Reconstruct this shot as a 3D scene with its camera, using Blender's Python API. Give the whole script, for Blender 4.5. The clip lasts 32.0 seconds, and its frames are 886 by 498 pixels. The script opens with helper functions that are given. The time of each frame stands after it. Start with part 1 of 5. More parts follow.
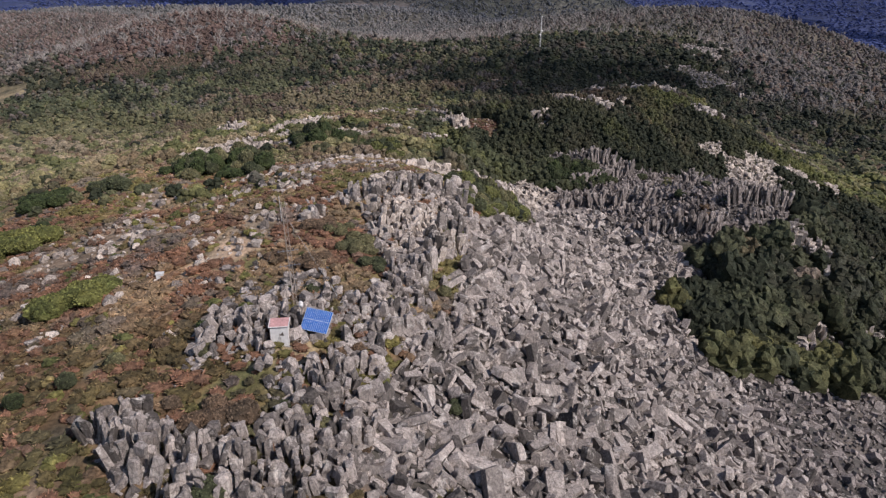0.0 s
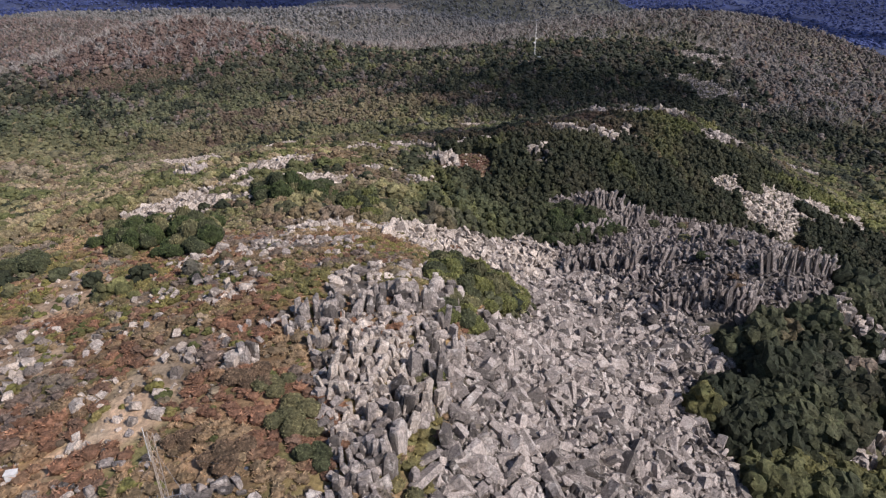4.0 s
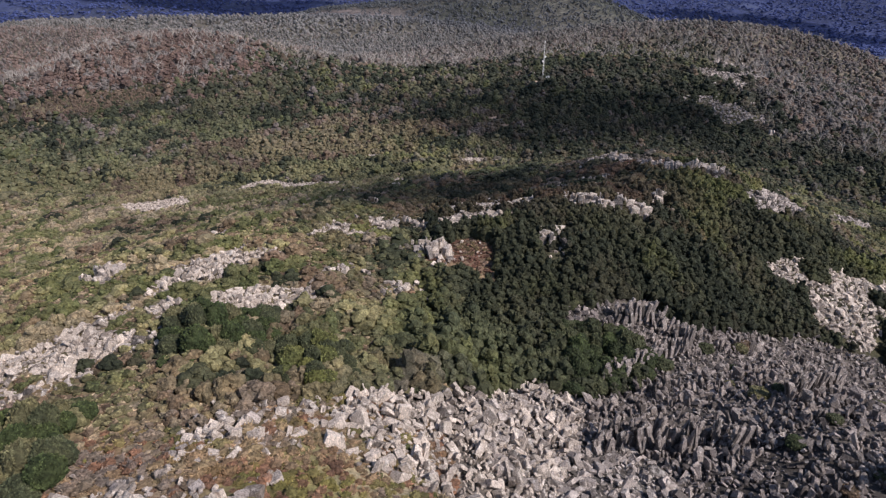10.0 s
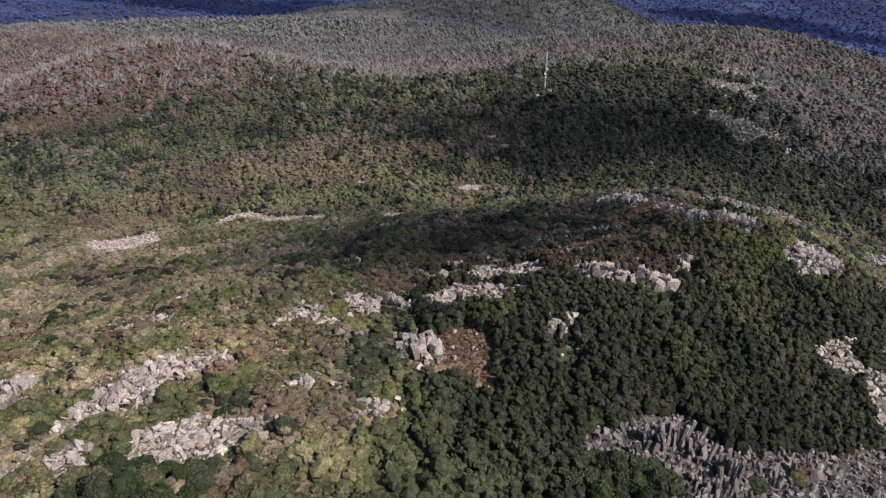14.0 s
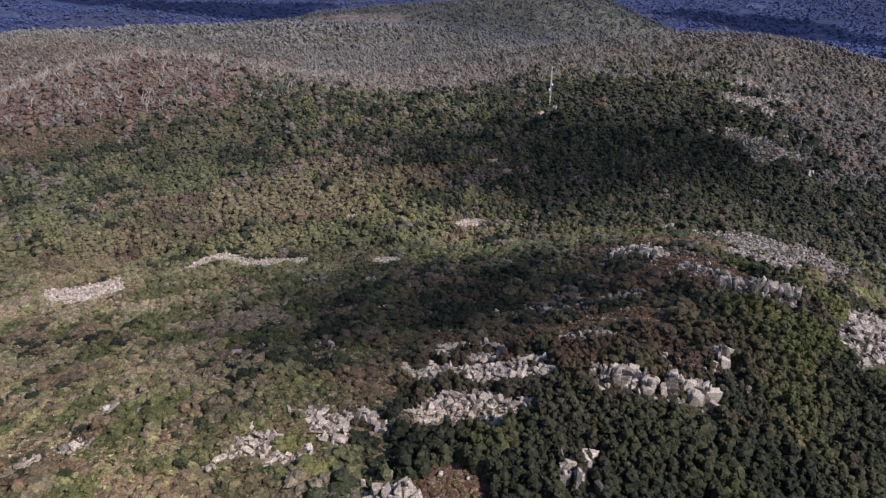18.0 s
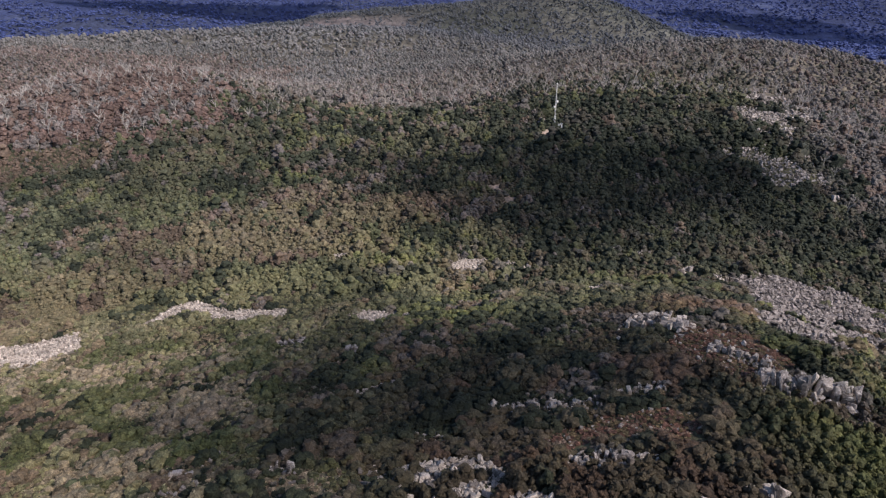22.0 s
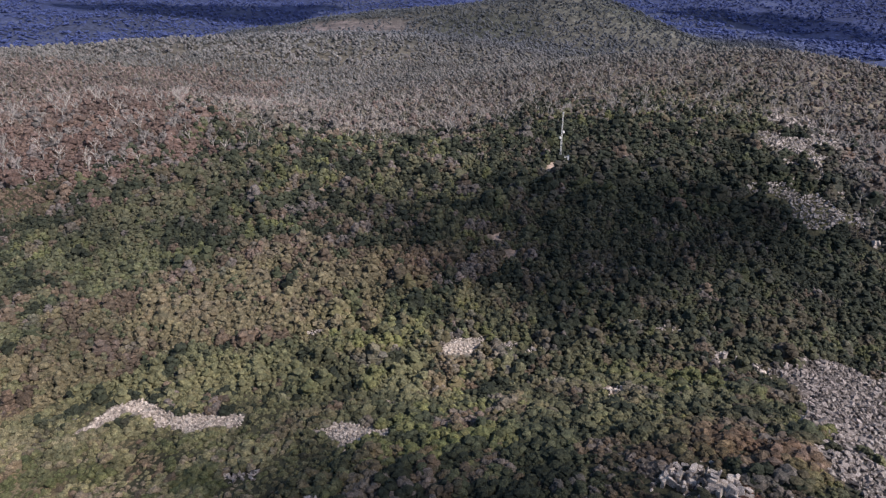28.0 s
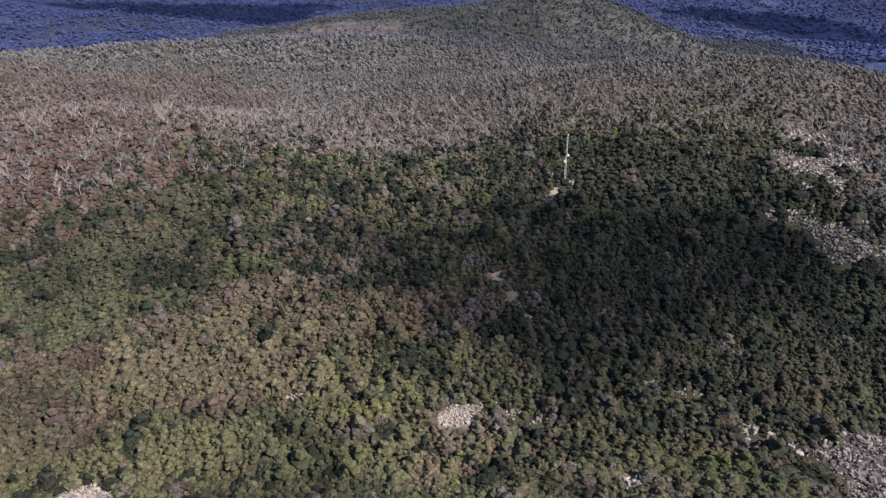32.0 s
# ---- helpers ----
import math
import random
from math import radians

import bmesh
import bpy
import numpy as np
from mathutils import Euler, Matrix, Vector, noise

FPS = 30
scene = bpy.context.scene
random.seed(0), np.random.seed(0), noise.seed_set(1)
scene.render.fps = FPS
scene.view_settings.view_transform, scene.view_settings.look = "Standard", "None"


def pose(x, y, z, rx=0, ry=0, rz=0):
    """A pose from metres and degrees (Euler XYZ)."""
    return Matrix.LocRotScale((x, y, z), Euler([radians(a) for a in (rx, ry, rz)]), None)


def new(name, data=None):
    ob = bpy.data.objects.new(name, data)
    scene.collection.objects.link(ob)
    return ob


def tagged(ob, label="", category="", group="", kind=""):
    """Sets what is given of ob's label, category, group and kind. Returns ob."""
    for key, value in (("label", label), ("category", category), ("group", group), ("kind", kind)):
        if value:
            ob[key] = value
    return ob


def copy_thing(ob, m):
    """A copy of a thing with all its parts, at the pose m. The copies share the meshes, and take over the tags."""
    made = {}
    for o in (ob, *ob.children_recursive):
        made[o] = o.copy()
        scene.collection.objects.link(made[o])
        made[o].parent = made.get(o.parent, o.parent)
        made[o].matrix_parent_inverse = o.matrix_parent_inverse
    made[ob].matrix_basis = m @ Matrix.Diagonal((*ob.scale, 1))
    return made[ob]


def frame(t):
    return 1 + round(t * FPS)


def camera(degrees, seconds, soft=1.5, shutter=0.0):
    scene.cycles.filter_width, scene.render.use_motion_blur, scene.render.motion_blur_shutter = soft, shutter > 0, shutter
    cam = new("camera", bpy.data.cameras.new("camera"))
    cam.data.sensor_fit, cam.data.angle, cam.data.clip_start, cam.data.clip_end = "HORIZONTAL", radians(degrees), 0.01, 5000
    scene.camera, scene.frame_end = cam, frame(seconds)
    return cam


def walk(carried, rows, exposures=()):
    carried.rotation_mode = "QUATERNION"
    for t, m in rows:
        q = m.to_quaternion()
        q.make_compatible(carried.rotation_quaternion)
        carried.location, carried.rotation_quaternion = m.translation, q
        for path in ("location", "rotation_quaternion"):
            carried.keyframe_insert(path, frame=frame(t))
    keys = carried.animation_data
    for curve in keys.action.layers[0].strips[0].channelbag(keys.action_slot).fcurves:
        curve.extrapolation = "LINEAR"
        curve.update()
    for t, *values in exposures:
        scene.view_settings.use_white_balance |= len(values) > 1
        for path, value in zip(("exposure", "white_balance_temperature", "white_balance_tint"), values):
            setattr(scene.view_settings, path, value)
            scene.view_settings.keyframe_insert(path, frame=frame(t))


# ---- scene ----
# The drone's line: seconds, east, north, height, heading, pitch, lean
PATH = [
    (0, 0.00, -0.00, 28.00, 0.693, -23.012, 0.509),
    (1, 0.46, 5.17, 29.31, 0.504, -23.033, 0.417),
    (2, 0.90, 10.55, 30.63, 0.341, -23.052, 0.338),
    (3, 1.28, 16.34, 31.97, 0.230, -23.066, 0.286),
    (4, 1.61, 22.68, 33.33, 0.191, -23.072, 0.270),
    (5, 1.94, 29.43, 34.68, 0.220, -23.064, 0.279),
    (6, 2.37, 36.38, 35.96, 0.307, -23.034, 0.302),
    (7, 2.94, 43.35, 37.16, 0.435, -22.983, 0.327),
    (8, 3.57, 50.24, 38.38, 0.565, -22.931, 0.348),
    (9, 4.13, 56.99, 39.77, 0.652, -22.904, 0.363),
    (10, 4.54, 63.55, 41.40, 0.664, -22.920, 0.370),
    (11, 4.85, 70.04, 43.19, 0.628, -22.967, 0.367),
    (12, 5.15, 76.58, 45.00, 0.587, -23.023, 0.351),
    (13, 5.53, 83.30, 46.69, 0.582, -23.067, 0.321),
    (14, 6.05, 90.28, 48.16, 0.640, -23.083, 0.276),
    (15, 6.68, 97.43, 49.53, 0.743, -23.075, 0.218),
    (16, 7.36, 104.58, 50.92, 0.857, -23.055, 0.153),
    (17, 8.03, 111.61, 52.49, 0.949, -23.034, 0.082),
    (18, 8.68, 118.47, 54.21, 1.016, -23.019, 0.008),
    (19, 9.36, 125.28, 55.89, 1.084, -23.018, -0.071),
    (20, 10.08, 132.13, 57.41, 1.174, -23.033, -0.151),
    (21, 10.85, 139.06, 58.93, 1.292, -23.044, -0.209),
    (22, 11.62, 146.11, 60.64, 1.432, -23.039, -0.227),
    (23, 12.32, 153.17, 62.54, 1.557, -23.046, -0.243),
    (24, 12.87, 160.13, 64.55, 1.635, -23.092, -0.292),
    (25, 13.35, 167.02, 66.54, 1.676, -23.154, -0.371),
    (26, 13.87, 173.88, 68.39, 1.701, -23.199, -0.461),
    (27, 14.43, 180.72, 70.08, 1.716, -23.219, -0.547),
    (28, 14.93, 187.53, 71.73, 1.719, -23.236, -0.612),
    (29, 15.27, 194.29, 73.44, 1.707, -23.268, -0.645),
    (30, 15.48, 201.02, 75.23, 1.683, -23.314, -0.649),
    (31, 15.60, 207.72, 77.06, 1.650, -23.371, -0.635),
    (32, 15.68, 214.40, 78.91, 1.613, -23.432, -0.611),
]
cam = camera(71.45, 32.0, 1.3)


def drone(x, y, z, head, pitch, lean):
    return pose(x, y, z, 0, 0, head) @ pose(0, 0, 0, 90 + pitch) @ pose(0, 0, 0, 0, 0, lean)


walk(cam, [(r[0], drone(*r[1:])) for r in PATH], [(0, -0.08, 6230, 17), (1, 0.02, 6230, 17), (3, 0.11, 6230, 17), (12, 0.18, 6230, 17), (24, 0.27, 6230, 17), (32, 0.34, 6230, 17)])


# ---- light ----
SUN = Vector((0.68, -0.40, 0.72)).normalized()      # towards the sun
world = bpy.data.worlds.new("sky")
scene.world = world
world.use_nodes = True
sky = world.node_tree.nodes.new("ShaderNodeTexSky")
sky.sky_type, sky.sun_disc = "NISHITA", False
sky.sun_elevation, sky.sun_rotation = math.asin(SUN.z), math.atan2(SUN.x, SUN.y)
sky.altitude = 1100
world.node_tree.nodes["Background"].inputs[1].default_value = 0.10
world.node_tree.links.new(sky.outputs[0], world.node_tree.nodes["Background"].inputs[0])
sun_data = bpy.data.lights.new("sun", "SUN")
sun_data.energy, sun_data.angle, sun_data.color = 4.7, radians(0.53), (1.0, 0.93, 0.84)
sun = new("sun", sun_data)
sun.rotation_mode = "QUATERNION"
sun.rotation_quaternion = SUN.to_track_quat("Z", "Y")
sun.location = (-60, -60, 160)
rng = np.random.default_rng(11)


# ---- materials ----
def shader(name, rough=0.85):
    m = bpy.data.materials.new(name)
    m.use_nodes = True
    nt = m.node_tree
    b = nt.nodes["Principled BSDF"]
    b.inputs["Roughness"].default_value = rough
    b.inputs["Specular IOR Level"].default_value = 0.25
    return m, nt, b


def node(nt, kind, **props):
    n = nt.nodes.new(kind)
    for k, v in props.items():
        n.inputs[k].default_value = v
    return n


def noise_tex(nt, scale, detail=4.0, rough=0.6, world_space=True):
    geo = nt.nodes.new("ShaderNodeNewGeometry") if world_space else nt.nodes.new("ShaderNodeTexCoord")
    n = node(nt, "ShaderNodeTexNoise", Scale=scale, Detail=detail, Roughness=rough)
    nt.links.new(geo.outputs["Position" if world_space else "Object"], n.inputs["Vector"])
    return n


def ramp(nt, source, stops):
    r = nt.nodes.new("ShaderNodeValToRGB")
    while len(r.color_ramp.elements) < len(stops):
        r.color_ramp.elements.new(0.5)
    for e, (p, c) in zip(r.color_ramp.elements, stops):
        e.position, e.color = p, (*c, 1)
    nt.links.new(source, r.inputs[0])
    return r


def mix(nt, a, b, fac, mode="MIX"):
    m = nt.nodes.new("ShaderNodeMix")
    m.data_type, m.blend_type = "RGBA", mode
    for slot, v in ((0, fac), (6, a), (7, b)):
        if isinstance(v, bpy.types.NodeSocket):
            nt.links.new(v, m.inputs[slot])
        else:
            m.inputs[slot].default_value = v if slot == 0 else (*v, 1)
    return m.outputs[2]


def bump(nt, b, source, strength, distance):
    n = node(nt, "ShaderNodeBump", Strength=strength, Distance=distance)
    nt.links.new(source, n.inputs["Height"])
    nt.links.new(n.outputs[0], b.inputs["Normal"])


def rock_material(name, dark, light, lichen, joined=True):
    m, nt, b = shader(name, 0.9)
    if joined:
        rand = nt.nodes.new("ShaderNodeNewGeometry").outputs["Random Per Island"]
    else:
        rand = nt.nodes.new("ShaderNodeObjectInfo").outputs["Random"]
    tone = ramp(nt, rand, [(0.0, dark), (0.45, [c * 0.82 for c in light]), (0.8, light), (1.0, [min(1, c * 1.3) for c in light])])
    grain = noise_tex(nt, 3.6, 9, 0.78)
    spots = noise_tex(nt, 0.9, 6, 0.65)
    g = ramp(nt, grain.outputs[0], [(0.30, (0.50, 0.49, 0.49)), (0.68, (1.24, 1.22, 1.20))])
    c = mix(nt, tone.outputs[0], g.outputs[0], 1.0, "MULTIPLY")
    s = ramp(nt, spots.outputs[0], [(0.55, (0, 0, 0)), (0.68, (1, 1, 1))])
    c = mix(nt, c, lichen, s.outputs[0])
    geo = nt.nodes.new("ShaderNodeNewGeometry")
    joint = node(nt, "ShaderNodeTexVoronoi", Scale=1.2)
    joint.feature = "DISTANCE_TO_EDGE"
    warp = noise_tex(nt, 1.1, 3, 0.6)
    shift = nt.nodes.new("ShaderNodeVectorMath")
    shift.operation = "MULTIPLY_ADD"
    shift.inputs[1].default_value = (0.7, 0.7, 0.7)
    nt.links.new(warp.outputs["Color"], shift.inputs[0])
    nt.links.new(geo.outputs["Position"], shift.inputs[2])
    nt.links.new(shift.outputs[0], joint.inputs["Vector"])
    crack = ramp(nt, joint.outputs["Distance"], [(0.0, (0.34, 0.33, 0.33)), (0.05, (1, 1, 1))])
    c = mix(nt, c, crack.outputs[0], 0.6, "MULTIPLY")
    seam = nt.nodes.new("ShaderNodeMapping")
    seam.inputs["Scale"].default_value = (2.6, 3.4, 0.55)
    seam.inputs["Rotation"].default_value = (0.35, 0.25, 0.4)
    nt.links.new(geo.outputs["Position"], seam.inputs["Vector"])
    streak = node(nt, "ShaderNodeTexNoise", Scale=2.2, Detail=6.0, Roughness=0.7)
    nt.links.new(seam.outputs[0], streak.inputs["Vector"])
    s2 = ramp(nt, streak.outputs[0], [(0.36, (0.62, 0.63, 0.63)), (0.62, (1.22, 1.21, 1.19))])
    c = mix(nt, c, s2.outputs[0], 1.0, "MULTIPLY")
    nt.links.new(c, b.inputs["Base Color"])
    rough_face = nt.nodes.new("ShaderNodeMath")
    rough_face.operation = "ADD"
    nt.links.new(grain.outputs[0], rough_face.inputs[0])
    nt.links.new(streak.outputs[0], rough_face.inputs[1])
    bump(nt, b, rough_face.outputs[0], 0.9, 0.16)
    return m


def tinted_material(name, scale, spread, rough=0.8, bump_size=0.25, thin=0.0, coarse=0.75, rough_tone=0.28):
    """Foliage and soil: the tint, with any shade or haze painted into it, and finer variation over it."""
    m, nt, b = shader(name, rough)
    at = nt.nodes.new("ShaderNodeAttribute")
    at.attribute_name = "tint"
    n = noise_tex(nt, scale, 5, 0.7)
    n2 = noise_tex(nt, scale * 0.17, 3, 0.5)
    g = ramp(nt, n.outputs[0], [(0.3, [1 - spread] * 3), (0.7, [1 + spread] * 3)])
    g2 = ramp(nt, n2.outputs[0], [(0.35, (0.8, 0.84, 0.85)), (0.65, (1.2, 1.15, 1.1))])
    c = mix(nt, at.outputs["Color"], g.outputs[0], 1.0, "MULTIPLY")
    c = mix(nt, c, g2.outputs[0], 1.0, "MULTIPLY")
    nt.links.new(c, b.inputs["Base Color"])
    n3 = noise_tex(nt, 0.022, 5, 0.65)
    g3 = ramp(nt, n3.outputs[0], [(0.35, (0.72, 0.74, 0.75)), (0.65, (1.25, 1.22, 1.2))])
    c = mix(nt, c, g3.outputs[0], 1.0, "MULTIPLY")
    nt.links.new(c, b.inputs["Base Color"])
    n4 = noise_tex(nt, coarse, 4, 0.7)
    g4 = ramp(nt, n4.outputs[0], [(0.36, [1 - rough_tone] * 3), (0.64, [1 + rough_tone] * 3)])
    c = mix(nt, c, g4.outputs[0], 1.0, "MULTIPLY")
    nt.links.new(c, b.inputs["Base Color"])
    bump(nt, b, n.outputs[0], 0.8, bump_size)
    if thin:
        glow = nt.nodes.new("ShaderNodeBsdfTranslucent")
        both = nt.nodes.new("ShaderNodeMixShader")
        both.inputs[0].default_value = thin
        nt.links.new(c, glow.inputs["Color"])
        nt.links.new(b.outputs[0], both.inputs[1])
        nt.links.new(glow.outputs[0], both.inputs[2])
        nt.links.new(both.outputs[0], nt.nodes["Material Output"].inputs[0])
    return m


def plain_material(name, colour, rough=0.6, metal=0.0, wear=0.25):
    m, nt, b = shader(name, rough)
    n = noise_tex(nt, 3.0, 6, 0.7, False)
    g = ramp(nt, n.outputs[0], [(0.35, [c * (1 - wear) for c in colour]), (0.65, colour)])
    nt.links.new(g.outputs[0], b.inputs["Base Color"])
    b.inputs["Metallic"].default_value = metal
    return m


ROCK_PINK = rock_material("weathered_dolerite", (0.095, 0.084, 0.077), (0.450, 0.396, 0.362), (0.62, 0.565, 0.515))
ROCK_PINK_ONE = rock_material("dolerite_block", (0.095, 0.084, 0.077), (0.450, 0.396, 0.362), (0.62, 0.565, 0.515), False)
ROCK_DARK = rock_material("dark_dolerite", (0.080, 0.070, 0.066), (0.325, 0.284, 0.264), (0.48, 0.435, 0.40))
ROCK_DARK_ONE = rock_material("dark_dolerite_column", (0.080, 0.070, 0.066), (0.325, 0.284, 0.264), (0.48, 0.435, 0.40), False)
ROCK_PALE = rock_material("pale_dolerite", (0.22, 0.187, 0.163), (0.60, 0.520, 0.450), (0.70, 0.63, 0.56))
ROCK_PALE_ONE = rock_material("pale_dolerite_block", (0.22, 0.187, 0.163), (0.60, 0.520, 0.450), (0.70, 0.63, 0.56), False)
LEAF = tinted_material("foliage", 3.0, 0.5, 0.8, 0.3, 0.28)
SOIL = tinted_material("soil_and_heath", 1.6, 0.5, 0.95, 0.4, 0.0, 0.06, 0.5)
BARK = plain_material("grey_bark", (0.16, 0.13, 0.10), 0.9)
DEADWOOD = plain_material("bleached_wood", (0.38, 0.345, 0.31), 0.85)


# ---- numbers ----
def vnoise(x, y, size, seed=0):
    """Smooth value noise, 0 to 1."""
    x, y = np.asarray(x, float) / size, np.asarray(y, float) / size
    ix, iy = np.floor(x).astype(np.int64), np.floor(y).astype(np.int64)
    fx, fy = x - ix, y - iy
    fx, fy = fx * fx * (3 - 2 * fx), fy * fy * (3 - 2 * fy)

    def cell(a, b):
        n = (a * 374761393 + b * 668265263 + seed * 974711) & 0x7FFFFFFF
        n = ((n ^ (n >> 13)) * 1274126177) & 0x7FFFFFFF
        n = (n ^ (n >> 16)) & 0xFFFF
        return n / 65535.0

    return (cell(ix, iy) * (1 - fx) + cell(ix + 1, iy) * fx) * (1 - fy) + (cell(ix, iy + 1) * (1 - fx) + cell(ix + 1, iy + 1) * fx) * fy


def fractal(x, y, size, seed=0, octaves=4):
    out, amp, tot = 0.0, 1.0, 0.0
    for i in range(octaves):
        out, tot = out + amp * vnoise(x, y, size / 2**i, seed + i), tot + amp
        amp *= 0.5
    return out / tot


def inside(x, y, poly):
    x, y = np.asarray(x, float), np.asarray(y, float)
    odd = np.zeros(x.shape, bool)
    for (ax, ay), (bx, by) in zip(poly, poly[1:] + poly[:1]):
        if ay != by:
            odd ^= ((ay > y) != (by > y)) & (x < (bx - ax) * (y - ay) / (by - ay) + ax)
    return odd


# Summits, spurs and hollows of the mountain: east, north, half widths, height
FOOT = -148.1
NEAR_HILLS = [
    (-13, 44, 6, 7, 1.7),
    (-1, 82, 4, 9, 1.5),
    (-21, -14, 63, 83, 45.5),
    (-3, 87, 22, 32, 14.8),
    (-13, 200, 35, 51, 18.2),
    (78, 230, 35, 43, 27.6),
    (49, 290, 54, 26, 8.9),
    (-75, 139, 56, 76, 26.3),
    (65, 125, 22, 22, 24.5),
    (-105, 307, 64, 55, -5.9),
    (35, 192, 20, 27, 14.0),
    (114, 337, 45, 80, 11.0),
    (90, 110, 41, 59, 1.7),
]
FAR_HILLS = [
    (-20, 462, 429, 810, 114.1),
    (155, 541, 142, 82, 24.2),
    (-233, 599, 94, 92, 44.9),
    (300, 860, 215, 176, 60.0),
    (-81, 780, 254, 222, -8.8),
    (-760, 965, 286, 318, 102.2),
    (-360, 1440, 430, 230, 70.0),
    (90, 2150, 400, 300, 130.0),
    (400, 2100, 180, 260, 60.0),
    (455, 845, 150, 150, 27.0),
    (-620, 2050, 330, 230, 62.0),
    (150, 435, 78, 83, -15.5),
]


def smooth(a, b, v):
    t = np.clip((v - a) / (b - a), 0, 1)
    return t * t * (3 - 2 * t)


def height(x, y):
    x, y = np.asarray(x, float), np.asarray(y, float)
    z = np.full(np.broadcast(x, y).shape, FOOT)
    for cx, cy, wx, wy, h in NEAR_HILLS + FAR_HILLS:
        z = z + h * np.exp(-(((x - cx) / wx) ** 2 + ((y - cy) / wy) ** 2) / 2)
    r = np.hypot(x, y - 300)
    z = z + smooth(1300, 2400, r) * 80 * (fractal(x, y, 900, 40, 4) - 0.5) + 165 * smooth(2700, 4600, r)
    z = z + (fractal(x, y, 9, 3, 3) - 0.5) * 1.1 * (1 - smooth(500, 900, r))
    z = z + (fractal(x, y, 160, 8, 4) - 0.5) * 22 * smooth(500, 1200, r)
    return z


# The bare places, as outlines on the plan
SCREE = [(-1, 52), (2, 71), (8, 83), (23, 107), (32, 103), (36, 97), (39, 90), (41, 82), (43, 70), (45, 58), (50, 50), (40, 38), (-8, 30), (-7, 36), (-4, 44)]
LOWER_SCREE = [(40, 80), (46, 82), (56, 84), (63, 84), (74, 85), (90, 74), (66, 42), (50, 48), (43, 58)]
RIB = [(26, 166), (35, 171), (44, 169), (56, 168), (77, 175), (94, 176), (110, 170), (98, 150), (78, 128), (68, 114), (56, 113), (52, 111), (43, 111), (35, 120), (31, 131), (24, 135), (23, 150)]
PINK = [(7, 137), (22, 148), (27, 136), (37, 121), (42, 113), (47, 104), (29, 91), (2, 72), (5, 88), (14, 99), (16, 109), (12, 117)]
JUMBLE = [(-8, 131), (0, 134), (8, 140), (16, 146), (24, 147), (25, 137), (18, 122), (12, 114), (4, 113), (-4, 119)]
BLUFF = [(-11, 73), (-7, 78), (2, 86), (2, 68), (-3, 61), (-3, 55), (-5, 50), (-5, 40), (-6, 30), (-18, 28), (-22, 31), (-26, 34), (-21, 38), (-21, 46), (-20, 54), (-13, 56), (-8, 51), (-6, 57), (-9, 64)]
UPPER_CRAG = [(-25, 117), (-15, 126), (-6, 131), (3, 131), (6, 114), (-5, 113), (-10, 116), (-13, 102), (-12, 93), (-21, 108)]
LOWER_CRAG = [(-13, 89), (-9, 92), (1, 100), (2, 93), (-2, 87), (-3, 81), (-11, 81)]
LIGHT_TALUS = [(66, 185), (74, 190), (80, 198), (88, 201), (100, 202), (112, 206), (141, 219), (132, 204), (110, 192), (97, 180), (92, 176), (84, 182), (74, 182)]
PALE_BANDS = [
    [(-60, 132), (-54, 143), (-48, 151), (-38, 152), (-37, 145), (-41, 138), (-46, 130), (-55, 124)],
    [(-37, 148), (-33, 156), (-24, 161), (-16, 160), (-18, 155), (-25, 149), (-30, 145)],
    [(-47, 155), (-43, 168), (-38, 175), (-27, 177), (-27, 170), (-35, 166), (-39, 156)],
    [(-25, 182), (-22, 195), (-16, 200), (-7, 200), (-6, 193), (-13, 186)],
    [(-5, 226), (3, 232), (16, 230), (26, 218), (28, 208), (15, 209), (5, 208), (-2, 216)],
    [(0, 200), (5, 206), (14, 205), (23, 201), (22, 195), (13, 195), (5, 193)],
]
SADDLE_TALUS = [(114, 349), (118, 355), (128, 355), (150, 358), (162, 340), (150, 315), (124, 288), (106, 272), (90, 274), (84, 282), (91, 296), (98, 311), (106, 327), (108, 340)]
EAST_TALUS = [(254, 674), (267, 670), (276, 617), (258, 573), (232, 549), (216, 525), (219, 509), (216, 490), (215, 473), (212, 455), (203, 464), (194, 472), (184, 468), (180, 482), (184, 496), (165, 498), (170, 510), (187, 512), (196, 522), (201, 542), (197, 562), (208, 592), (236, 640)]
FOOT_HEATH = [(-275, 480), (-245, 477), (-190, 492), (-182, 468), (-222, 452), (-262, 440)]
BIG_THICKET = [(0, 103), (4, 107), (9, 110), (14, 107), (13, 97), (5, 89), (5, 80), (2, 79), (1, 85), (0, 92)]
RIB_THICKET = [(22, 144), (20, 157), (26, 161), (34, 162), (41, 156), (37, 148), (31, 144)]
WEST_THICKET = [(-56, 116), (-55, 122), (-37, 121), (-31, 109), (-35, 106), (-51, 110)]
NORTH_THICKET = [(-38, 143), (-36, 148), (-23, 148), (-20, 136), (-32, 131)]
FOOT_THICKET = [(-18, 132), (-20, 139), (-17, 144), (-11, 143), (-8, 136), (-11, 129)]
BROWN_SCRUB = [(-158, 329), (-124, 399), (-61, 431), (-3, 416), (-16, 375), (-82, 352), (-126, 310)]
BURNT = [(-760, 1000), (-330, 1060), (-190, 960), (-175, 760), (-160, 590), (-137, 529), (-194, 471), (-245, 443)]
